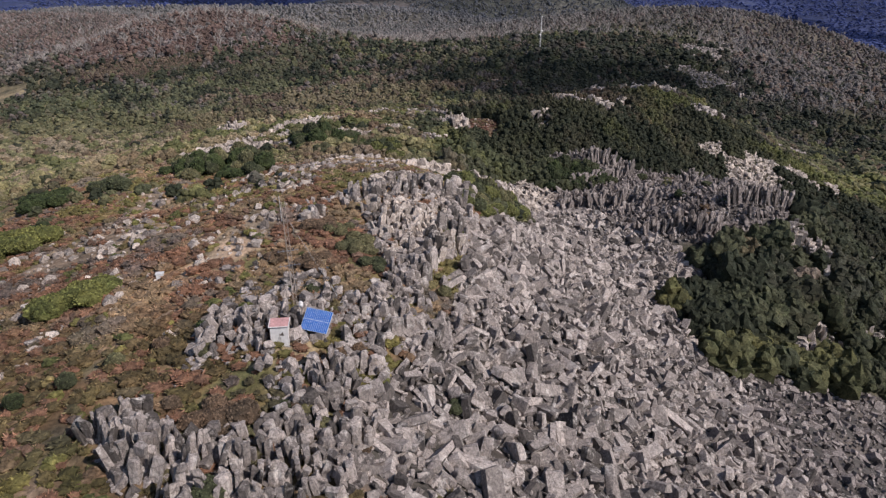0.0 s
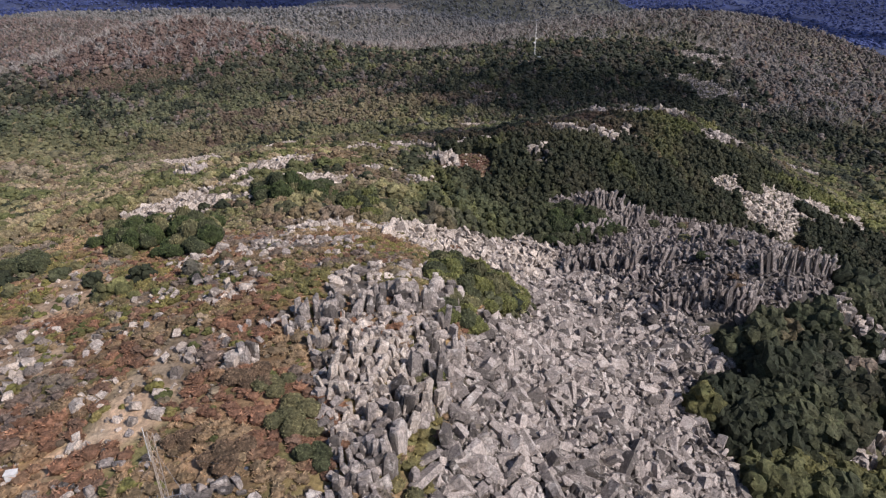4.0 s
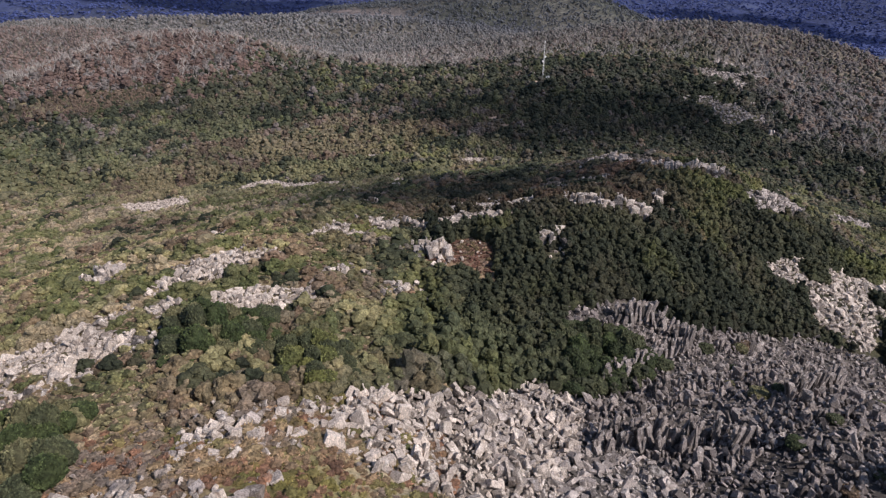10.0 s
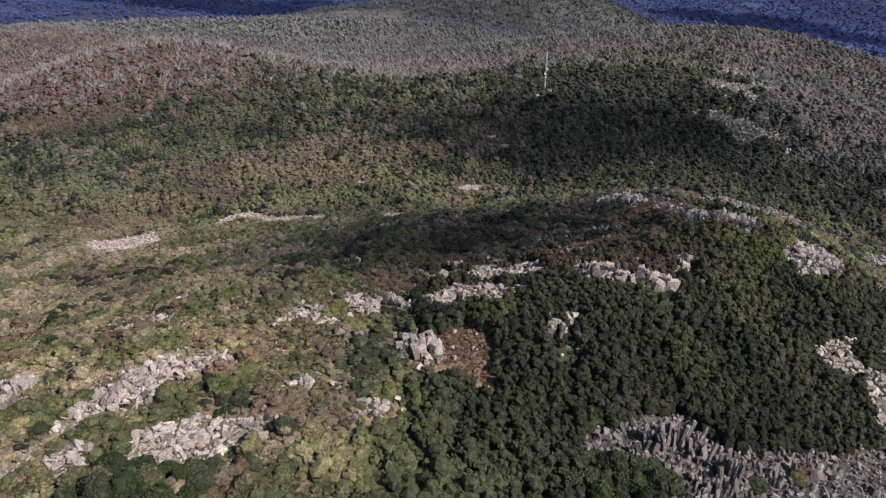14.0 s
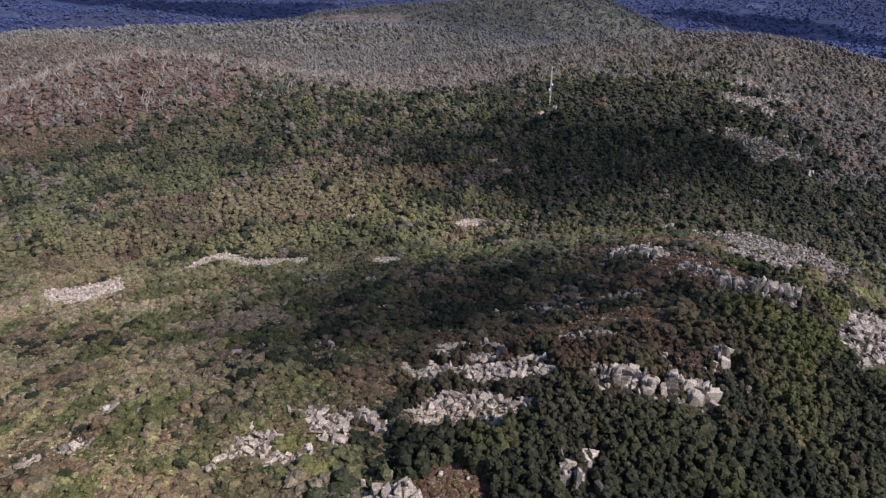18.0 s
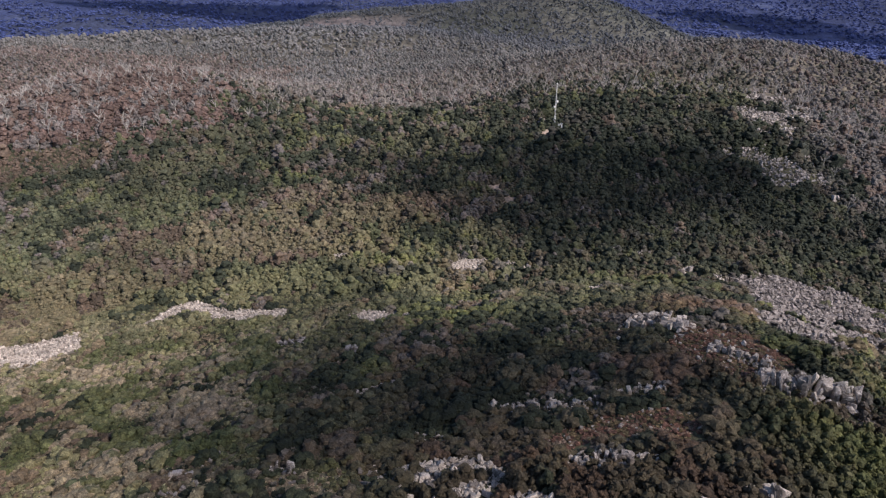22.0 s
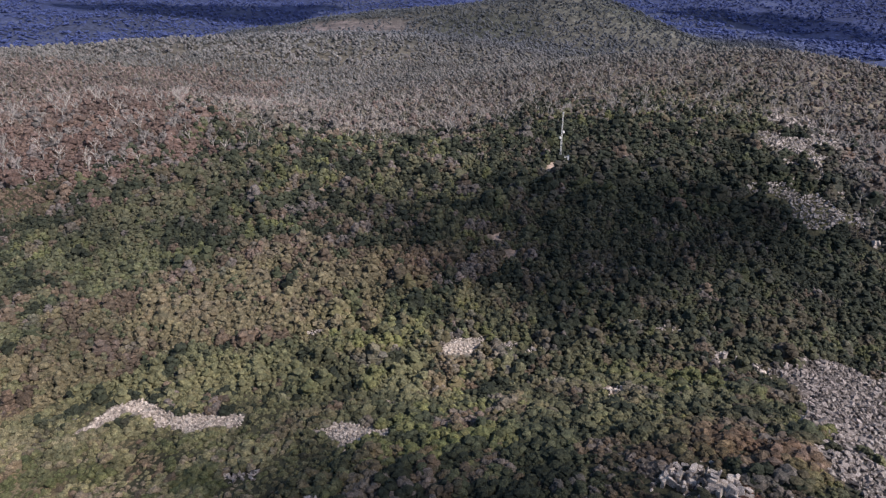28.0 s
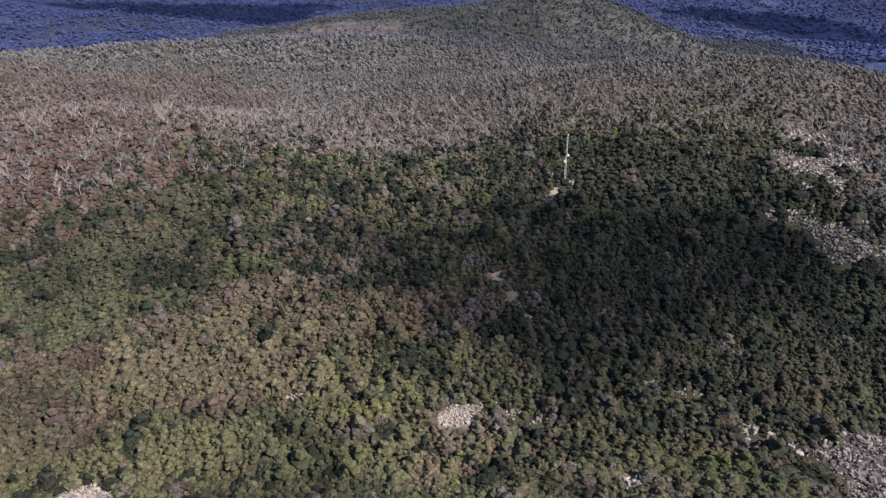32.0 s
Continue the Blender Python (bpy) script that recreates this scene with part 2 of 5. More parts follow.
SLABS = [
    [(-135, 308), (-119, 313), (-112, 318), (-103, 306), (-114, 298), (-127, 297)],
    [(-91, 320), (-86, 333), (-79, 335), (-68, 328), (-44, 324), (-44, 318), (-56, 317), (-68, 322), (-79, 329), (-85, 324)],
    [(-24, 313), (-17, 318), (-3, 313), (-2, 309), (-9, 309), (-12, 302), (-16, 310)],
    [(9, 359), (14, 363), (24, 365), (29, 366), (22, 362), (19, 354), (10, 354)],
]
EAST_SLABS = [
    [(84, 217), (86, 228), (100, 246), (114, 259), (122, 258), (114, 245), (101, 226)],
    [(150, 284), (158, 299), (171, 306), (174, 298), (162, 288)],
]
TRACK = [(-30, 555), (-36, 529), (-52, 489), (-55, 481), (-37, 466), (-19, 461), (3, 455), (25, 454), (32, 435), (36, 424), (41, 409)]
TRACK_SPOTS = [(36, 427, 3.2), (31, 441, 2.8), (41, 415, 2.2), (-56, 489, 3.0), (-40, 600, 4.5), (57, 330, 2.5)]
MAST_TRACK = [(70, 524), (66, 521), (62, 511), (64, 497)]
SUMMIT_TRAIL = [(-25, 26), (-27, 33), (-29, 36), (-29, 41), (-27, 48), (-24, 54)]
BARE = [JUMBLE, SCREE, LOWER_SCREE, RIB, PINK, BLUFF, UPPER_CRAG, LOWER_CRAG, LIGHT_TALUS, SADDLE_TALUS, *SLABS, *EAST_SLABS, *PALE_BANDS]

# Outcrops along the crests: east, north, half length, half width, turn, height
OUTCROPS = [
    (-38, 73, 7, 1.5, 25, 1.0), (-25, 58, 5, 1.5, 10, 1.0), (-34, 59, 4, 1.5, 0, 0.8), (-54, 120, 6, 2, 60, 1.5), (-42, 138, 8, 2, 35, 1.4),
    (-28, 92, 5, 2, 10, 1.3), (-50, 125, 9, 2, 45, 1.2), (-27, 149, 6, 2, 10, 1.3),
    (1, 180, 3, 2.6, 30, 3.6), (-60, 166, 3, 3, 60, 3.2),
    (-4, 165, 4, 2, 40, 1.6), (42, 204, 10, 2.6, -12, 3.4), (34, 248, 8, 2, -10, 2.0), (77, 243, 8, 3.0, -25, 4.4),
]
OUTCROPS += [
    (26, 184, 2.4, 2.4, 0, 3.8), (57, 215, 2.6, 2.2, 0, 3.8), (-51, 190, 6, 2, 25, 1.5), (38, 226, 8, 1.6, 0, 2.0),
    (60, 277, 7, 3.6, -35, 3.4), (48, 249, 5, 2, 0, 1.8), (23, 250, 5, 1.5, -20, 1.6), (-7, 262, 5, 1.2, 40, 1.3), (-16, 283, 1.6, 1.6, 0, 3.2),
    (-36, 297, 4, 1.5, 0, 1.4), (70, 256, 6, 2.5, -50, 2.0), (-16, 168, 5, 2, 20, 1.5), (-42, 170, 8, 2, 40, 1.4), (-46, 202, 5, 1.5, -30, 1.4),
    (-30, 105, 6, 2, 30, 1.4), (-18, 103, 5, 4, 40, 1.4), (-20, 118, 5, 3, 30, 1.6), (-17, 70, 1.2, 0.8, 0, 2.2), (-17, 226, 2, 1.5, 0, 2.2),
]
OUTCROPS += [
    (-34, 228, 5, 1.0, 50, 1.3), (-33, 220, 4, 1.2, 30, 1.3), (9, 239, 4, 1.4, 10, 1.6), (-4, 197, 5, 2, -30, 1.8), (50, 211, 4, 2, -30, 2.0),
    (57, 328, 3, 2, 0, 1.8), (85, 369, 4, 1.2, -10, 1.0), (97, 350, 4, 2.0, -30, 2.6), (104, 343, 4, 2.0, -35, 1.8), (31, 360, 3, 1.5, 0, 1.2), (37, 356, 2, 1, 0, 1.4), (-33, 368, 4, 1, 30, 0.9), (75, 375, 2, 1, 0, 1.6),
    (70, 111, 5, 3, -30, 3.4), (62, 93, 6, 2, 35, 2.4), (76, 98, 4, 2, 0, 2.4), (44, 105, 3, 1.5, 0, 1.4),
    (-31, 79, 4, 1.2, 20, 0.9), (-35, 88, 5, 1.0, 0, 1.0), (-29, 93, 4, 1.5, 60, 1.3), (-23, 84, 3, 1.2, 10, 0.9), (-20, 75, 7, 1.4, 20, 1.2),
]


def near_line(x, y, line):
    """Distance to a broken line."""
    best = np.full(np.shape(x), 1e9)
    for (ax, ay), (bx, by) in zip(line, line[1:]):
        t = np.clip(((x - ax) * (bx - ax) + (y - ay) * (by - ay)) / ((bx - ax) ** 2 + (by - ay) ** 2), 0, 1)
        best = np.minimum(best, np.hypot(x - ax - t * (bx - ax), y - ay - t * (by - ay)))
    return best


def on_outcrop(x, y, margin=0.5, front=1.0):
    out = np.zeros(np.shape(x), bool)
    for cx, cy, half, wide, turn, tall in OUTCROPS:
        c, s = math.cos(radians(turn)), math.sin(radians(turn))
        u, v = (x - cx) * c + (y - cy) * s, (y - cy) * c - (x - cx) * s
        out |= (np.abs(u) < half + margin) & (v < wide * 0.7 + margin) & (v > -wide * 0.7 - margin - (tall * 1.2 + 0.9) * front)
    return out


def uneven(x, y, zone):
    """Inside an outline whose edge wanders."""
    far = 4.5 if zone in PALE_BANDS else 7.0 if zone in (SCREE, LOWER_SCREE, RIB, PINK, JUMBLE, LIGHT_TALUS, SADDLE_TALUS, EAST_TALUS) else 2.5
    return inside(x + (fractal(x, y, 7, 5, 3) - 0.5) * far, y + (fractal(x, y, 7, 6, 3) - 0.5) * far, zone)


def clearing(x, y):
    """Low rusty heath among the forest: by the red outcrop and over the knoll."""
    wob = (fractal(x, y, 6, 99, 3) - 0.5) * 2.6
    a = ((x - 8) / 8.5) ** 2 + ((y - 181) / 7) ** 2 + wob
    b = ((x - 70) / 11) ** 2 + ((y - 262) / 13) ** 2 + wob
    c = ((x - 40) / 16) ** 2 + ((y - 236) / 5) ** 2 + wob
    return np.minimum(np.minimum(a, b), c) < 0.85


def bare(x, y):
    out = np.zeros(np.shape(x), bool)
    for z in BARE:
        here = uneven(x, y, z)
        if z is LIGHT_TALUS or z is SADDLE_TALUS:
            here &= fractal(x, y, 9, 97, 2) > (np.where(x > 98, 0.38, 0.46) if z is LIGHT_TALUS else 0.33)
        if z in PALE_BANDS:
            here &= fractal(x, y, 5, 98, 2) > np.where(x > -5, 0.47, 0.35)
        out |= here
    out &= ~uneven(x, y, RIB_THICKET)
    out |= clearing(x, y)
    for cx, cy, r in TRACK_SPOTS:
        out |= np.hypot(x - cx, y - cy) < r
    out |= ((near_line(x, y, TRACK) < 1.6) & (vnoise(x, y, 9, 58) > 0.62)) | (near_line(x, y, SUMMIT_TRAIL) < 0.35) | (near_line(x, y, MAST_TRACK) < 1.6)
    return out


def open_ground(x, y, ahead):
    """Bare ground, and what would stand right in front of it."""
    return bare(x, y) | (bare(x, y + ahead) & ~((y > 285) & (y < 345) & (x < 40)))


def heathy(x, y):
    """How far a place is open heath: the summit ridge and its western shoulder."""
    edge = (fractal(x, y, 30, 21, 3) - 0.5) * 30
    return (1 - smooth(112, 135, y + edge)) * (1 - smooth(2, 12, x + edge * 0.3))


def stony(x, y):
    """How bare and stony the open heath is: worn ground with pale stones on the western side of the summit."""
    here = smooth(48, 58, y) * (1 - smooth(104, 116, y)) * (1 - smooth(-22, -14, x)) * smooth(-64, -54, x)
    return here * smooth(0.50, 0.60, fractal(x, y, 8, 95, 3))


GREEN_DARK, GREEN, OLIVE, LIME = (0.035, 0.041, 0.025), (0.088, 0.098, 0.052), (0.165, 0.157, 0.082), (0.180, 0.188, 0.060)
BROWN, TAN, RUST, GREY = (0.190, 0.132, 0.088), (0.320, 0.250, 0.165), (0.185, 0.126, 0.094), (0.225, 0.192, 0.160)
# Far forest colour with the blue of distance haze put into it
HAZE_BLUE = (0.050, 0.068, 0.172)


def haze_share(x, y):
    """How much blue haze is put into the colour of the far valleys and ranges."""
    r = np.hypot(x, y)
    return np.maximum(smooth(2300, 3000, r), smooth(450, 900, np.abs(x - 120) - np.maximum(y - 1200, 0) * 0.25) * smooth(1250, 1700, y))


def blend(a, b, w):
    w = np.asarray(w)[:, None]
    return a * (1 - w) + np.array(b) * w


def patchy(x, y, seed):
    """Chance from 0 to 1 that neighbours partly share."""
    v = 0.28 * rng.random(len(x)) + fractal(x, y, 9, seed, 3)
    out = np.empty(len(x))
    out[np.argsort(v)] = np.linspace(0, 1, len(x))
    return out


def plant_colour(x, y):
    """What grows at a place, as a colour for each plant; far plants take on painted haze."""
    n = len(x)
    big, mid = fractal(x, y, 70, 61, 3), fractal(x, y, 16, 62, 3)
    own, dice = patchy(x, y, 101), patchy(x, y, 103)
    c = np.tile(np.array(GREEN_DARK), (n, 1))
    small = fractal(x, y, 6, 63, 2)
    c = blend(c, GREEN, smooth(0.35, 0.60, mid * 0.4 + small * 0.3 + own * 0.3))
    c = blend(c, OLIVE, smooth(0.44, 0.62, big * 0.4 + small * 0.3 + own * 0.3))
    c = blend(c, LIME, smooth(0.56, 0.70, mid * 0.4 + small * 0.3 + own * 0.3) * 0.7)
    c = blend(c, BROWN, smooth(0.58, 0.66, small * 0.6 + dice * 0.4) * 0.7)
    c = blend(c, GREY, (dice > 0.90) * 0.6)
    dense = smooth(-6, 10, x + (mid - 0.5) * 24) * smooth(120, 140, y) * (1 - smooth(212, 240, y + (mid - 0.5) * 20))
    slope = smooth(28, 40, x) * (1 - smooth(130, 160, y))
    fringe = 1 - smooth(2, 6, near_line(x, y, [(35, 100), (40, 89), (43, 83), (52, 85), (62, 86)]))
    c = blend(c, GREEN_DARK, np.clip(dense + slope, 0, 1) * 0.85 * (own > 0.07))
    c = blend(c, (0.135, 0.130, 0.050), fringe * slope * (own > 0.3) * 0.8)
    c = blend(c, GREEN, slope * smooth(0.52, 0.66, small) * 0.5)
    c = blend(c, LIME, dense * smooth(0.64, 0.74, mid) * 0.25)
    east = smooth(60, 75, x) * smooth(200, 215, y) * (1 - smooth(255, 270, y))
    c = blend(c, LIME, east * smooth(0.45, 0.6, mid) * 0.6)
    lee = smooth(5, 60, x + (mid - 0.5) * 30) * smooth(280, 310, y) * (1 - smooth(560, 640, y))
    c = blend(c, GREEN_DARK, lee * (0.35 + 0.35 * smooth(330, 400, y)) * (own > 0.12))
    rusty = np.exp(-(((x - 74) / 14) ** 2 + ((y - 288) / 12) ** 2))
    c = blend(c, (0.165, 0.100, 0.065), rusty * (own > 0.25) * 0.85)
    c = blend(c, OLIVE, np.exp(-(((x - 48) / 18) ** 2 + ((y - 318) / 18) ** 2)) * (own > 0.3) * 0.7)
    sunny = (1 - smooth(-60, 0, x)) * smooth(290, 320, y) * (1 - smooth(400, 460, y))
    c = blend(c, (0.112, 0.124, 0.062), sunny * (own > 0.3) * 0.55)
    c = blend(c, (0.190, 0.180, 0.085), (1 - smooth(-50, 10, x)) * smooth(270, 290, y) * (1 - smooth(340, 372, y)) * (own > 0.15) * 0.75)
    c = blend(c, GREEN_DARK, (1 - smooth(-90, -50, x + (mid - 0.5) * 40)) * smooth(415, 450, y) * (1 - smooth(520, 560, y)) * (own > 0.25) * 0.5)
    tan = inside(x + (mid - 0.5) * 30, y + (big - 0.5) * 40, BROWN_SCRUB)
    c = blend(c, (0.235, 0.178, 0.102), tan * (own > 0.40) * 0.5)
    c = blend(c, BROWN, tan * (own < 0.25) * 0.6)
    patch = np.exp(-(((x + 2) / 26) ** 2 + ((y - 372) / 26) ** 2))
    c = blend(c, LIME, patch * smooth(0.35, 0.6, small * 0.6 + own * 0.4) * 0.55)
    patch = np.exp(-(((x - 2) / 20) ** 2 + ((y - 412) / 24) ** 2))
    c = blend(c, (0.165, 0.108, 0.070), patch * (own > 0.4) * 0.75)
    foot = np.exp(-(((x - 6) / 18) ** 2 + ((y - 149) / 12) ** 2))
    c = blend(c, GREEN, foot)
    c = blend(c, LIME, foot * smooth(0.5, 0.68, small) * 0.35)
    knoll = np.exp(-(((x - 30) / 40) ** 4 + ((y - 236) / 36) ** 4))
    c = blend(c, (0.098, 0.075, 0.050), knoll * smooth(0.3, 0.55, small * 0.5 + own * 0.5) * 0.85)
    c = blend(c, (0.120, 0.074, 0.050), knoll * smooth(0.56, 0.66, small) * 0.7)
    shoulder = (1 - smooth(-22, 0, x + 16 * smooth(165, 195, y))) * smooth(110, 140, y) * (1 - smooth(300, 330, y))
    c = blend(c, (0.290, 0.262, 0.132), shoulder * (own > 0.35) * 0.8)
    c = blend(c, (0.350, 0.275, 0.185), shoulder * (dice < 0.36) * 0.75)
    c = blend(c, BROWN, shoulder * (dice > 0.80) * 0.8)
    c = blend(c, (0.115, 0.128, 0.050), shoulder * smooth(0.56, 0.64, fractal(x, y, 8, 65, 2)) * 0.85)
    burnt = inside(x + (mid - 0.5) * 60 + rng.normal(size=n) * 14, y + (big - 0.5) * 90 + rng.normal(size=n) * 14, BURNT)
    open_heath = inside(x + (small - 0.5) * 24, y + (mid - 0.5) * 24, FOOT_HEATH)
    c = blend(c, (0.190, 0.135, 0.090), open_heath * (own > 0.2) * 0.85)
    c = blend(c, (0.185, 0.122, 0.092), burnt * ~open_heath * (own > 0.30) * 0.85)
    c = blend(c, GREY, burnt * ~open_heath * (own < 0.30) * 0.7)
    lee_woods = smooth(0, 30, x - 205 - 0.22 * (y - 480) + (mid - 0.5) * 40) * smooth(420, 470, y)
    c = blend(c, GREY, lee_woods * (own > 0.25) * 0.7)
    c = blend(c, BROWN, lee_woods * (dice > 0.72) * 0.6)
    crest = smooth(550, 680, y + (big - 0.5) * 200 + (mid - 0.5) * 60 + (own - 0.5) * 90 - np.abs(x - 30) * 0.1 + np.maximum(-x, 0) * 0.35 - 90 * smooth(30, 90, x) * (1 - smooth(230, 330, x)))
    c = blend(c, GREY, crest * (0.35 + 0.45 * (own > 0.35)) * (1 - 0.75 * burnt))
    c = blend(c, RUST, crest * (dice > 0.8) * 0.6)
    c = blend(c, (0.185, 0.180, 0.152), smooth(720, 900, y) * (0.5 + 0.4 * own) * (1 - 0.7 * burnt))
    # Greyer with distance: haze painted into the plant colours
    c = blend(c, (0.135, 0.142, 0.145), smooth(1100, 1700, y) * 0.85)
    # A little haze blue already from the ridge outwards
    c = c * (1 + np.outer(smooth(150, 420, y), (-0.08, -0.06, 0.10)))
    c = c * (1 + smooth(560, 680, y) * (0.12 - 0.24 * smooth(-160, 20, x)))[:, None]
    # Far hill and valleys: stronger haze, again in the plant colour
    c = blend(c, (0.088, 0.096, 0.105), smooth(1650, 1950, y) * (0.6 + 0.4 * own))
    c = blend(c, HAZE_BLUE, haze_share(x, y))
    return c * (0.91 + 0.18 * rng.random(n))[:, None]


# ---- building helpers ----
def mesh_of(name, verts, tris, colours=None, soft=False):
    me = bpy.data.meshes.new(name)
    nv, nt = len(verts), len(tris)
    me.vertices.add(nv)
    me.vertices.foreach_set("co", np.asarray(verts, np.float32).ravel())
    me.loops.add(nt * 3)
    me.loops.foreach_set("vertex_index", np.asarray(tris, np.int32).ravel())
    me.polygons.add(nt)
    me.polygons.foreach_set("loop_start", np.arange(0, nt * 3, 3, dtype=np.int32))
    me.polygons.foreach_set("use_smooth", np.full(nt, soft))
    if colours is not None:
        at = me.attributes.new("tint", "FLOAT_COLOR", "POINT")
        at.data.foreach_set("color", np.c_[colours, np.ones(nv)].astype(np.float32).ravel())
    me.update(calc_edges=True)
    return me


def arrays(bm):
    bmesh.ops.triangulate(bm, faces=bm.faces[:])
    bm.verts.index_update()
    v = np.array([p.co[:] for p in bm.verts])
    f = np.array([[p.index for p in q.verts] for q in bm.faces])
    bm.free()
    return v, f


def turns(n, tilt=180.0):
    """Random turns: any heading, leaning at most tilt degrees."""
    a, b, g = rng.random(n) * 2 * np.pi, np.radians(tilt) * np.sqrt(rng.random(n)), rng.random(n) * 2 * np.pi
    z = np.stack([np.sin(b) * np.cos(a), np.sin(b) * np.sin(a), np.cos(b)], -1)
    t = np.where(np.abs(z[:, :1]) < 0.9, [[1.0, 0, 0]], [[0, 1.0, 0]])
    u = np.cross(t, z)
    u /= np.linalg.norm(u, axis=1)[:, None]
    v = np.cross(z, u)
    return np.stack([u * np.cos(g)[:, None] + v * np.sin(g)[:, None], v * np.cos(g)[:, None] - u * np.sin(g)[:, None], z], -1)


def spread(templates, places, sizes, rots=None, colours=None):
    """Many copies of a few templates as one set of vertices and triangles."""
    vs, fs, cs, base = [], [], [], 0
    pick = rng.integers(0, len(templates), len(places))
    for k, (v, f, *shade) in enumerate(templates):
        idx = np.nonzero(pick == k)[0]
        if not len(idx):
            continue
        w = v[None] * sizes[idx][:, None]
        if rots is not None:
            w = np.einsum("nij,nkj->nki", rots[idx], w)
        w = w + places[idx][:, None]
        vs.append(w.reshape(-1, 3))
        fs.append((f[None] + (np.arange(len(idx)) * len(v))[:, None, None] + base).reshape(-1, 3))
        base += w.shape[0] * w.shape[1]
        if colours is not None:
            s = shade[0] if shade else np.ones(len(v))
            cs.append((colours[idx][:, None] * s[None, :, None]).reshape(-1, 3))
    return np.concatenate(vs), np.concatenate(fs), (np.concatenate(cs) if colours is not None else None)


def stuff(name, label, category, material, data, soft=False):
    ob = new(name, mesh_of(name, *data, soft=soft))
    ob.data.materials.append(material)
    return tagged(ob, label, category, kind="stuff")


def part(name, bm, material, parent, label="", soft=False):
    me = bpy.data.meshes.new(name)
    bm.normal_update()
    bm.to_mesh(me)
    bm.free()
    me.materials.append(material)
    if soft:
        me.polygons.foreach_set("use_smooth", np.full(len(me.polygons), True))
    ob = new(name, me)
    ob.parent = parent
    return tagged(ob, label)


def scattered(box, cell):
    """Places on a jittered grid over x0, y0, x1, y1."""
    x0, y0, x1, y1 = box
    gx, gy = np.meshgrid(np.arange(x0, x1, cell), np.arange(y0, y1, cell))
    x = gx.ravel() + (rng.random(gx.size) - 0.5) * cell * 0.95
    y = gy.ravel() + (rng.random(gx.size) - 0.5) * cell * 0.95
    return x, y


def bounds(poly):
    a = np.array(poly, float)
    return a[:, 0].min(), a[:, 1].min(), a[:, 0].max(), a[:, 1].max()


def overlooked(x, y):
    """The part of the plan that the flight overlooks."""
    return (y > 14) & (np.abs(x - 0.06 * y) < 32 + 0.70 * np.maximum(y, 0) + 0.12 * np.maximum(y - 300, 0))


# ---- templates ----
def block_template(seed, squash=(1.0, 0.72, 0.5), uneven=0.16, cuts=2):
    """A jointed block: a box with uneven corners, some of them broken off."""
    r = random.Random(seed)
    bm = bmesh.new()
    corners = [(a, b, c) for a in (-1, 1) for b in (-1, 1) for c in (-1, 1)]
    broken = r.sample(range(8), cuts)
    for i, p in enumerate(corners):
        p = [a * (1 - r.uniform(0, uneven) * 1.6) for a in p]
        if i in broken:
            for k in range(3):
                q = list(p)
                q[k] *= r.uniform(0.25, 0.75)
                bm.verts.new([a * s * 0.5 for a, s in zip(q, squash)])
        else:
            bm.verts.new([a * s * 0.5 for a, s in zip(p, squash)])
    bmesh.ops.convex_hull(bm, input=bm.verts[:])
    bmesh.ops.delete(bm, geom=[v for v in bm.verts if not v.link_faces], context="VERTS")
    return arrays(bm)


def pillar_template(seed, sides=6, rounded=True):
    r = random.Random(seed)
    bm = bmesh.new()
    rings = []
    wob = [r.uniform(0.75, 1.2) for _ in range(sides)]
    levels = [(0.0, 1.0), (0.4, 1.02), (0.72, 0.93), (0.88, 0.74), (0.97, 0.42)] if rounded else [(0.0, 1.0), (0.6, 0.95), (0.93, 0.88)]
    off = [0.0, 0.0]
    for z, w in levels:
        off = [off[0] + r.uniform(-0.08, 0.08), off[1] + r.uniform(-0.08, 0.08)]
        rings.append([bm.verts.new((off[0] + 0.5 * w * wob[i] * math.cos(6.283 * i / sides), off[1] + 0.5 * w * wob[i] * math.sin(6.283 * i / sides), z + r.uniform(-0.04, 0.04) * (z > 0))) for i in range(sides)])
    top = bm.verts.new((off[0] + r.uniform(-0.12, 0.12), off[1], 1.0))
    for a, b in zip(rings, rings[1:]):
        for i in range(sides):
            bm.faces.new((a[i], a[(i + 1) % sides], b[(i + 1) % sides], b[i]))
    for i in range(sides):
        bm.faces.new((rings[-1][i], rings[-1][(i + 1) % sides], top))
    return arrays(bm)


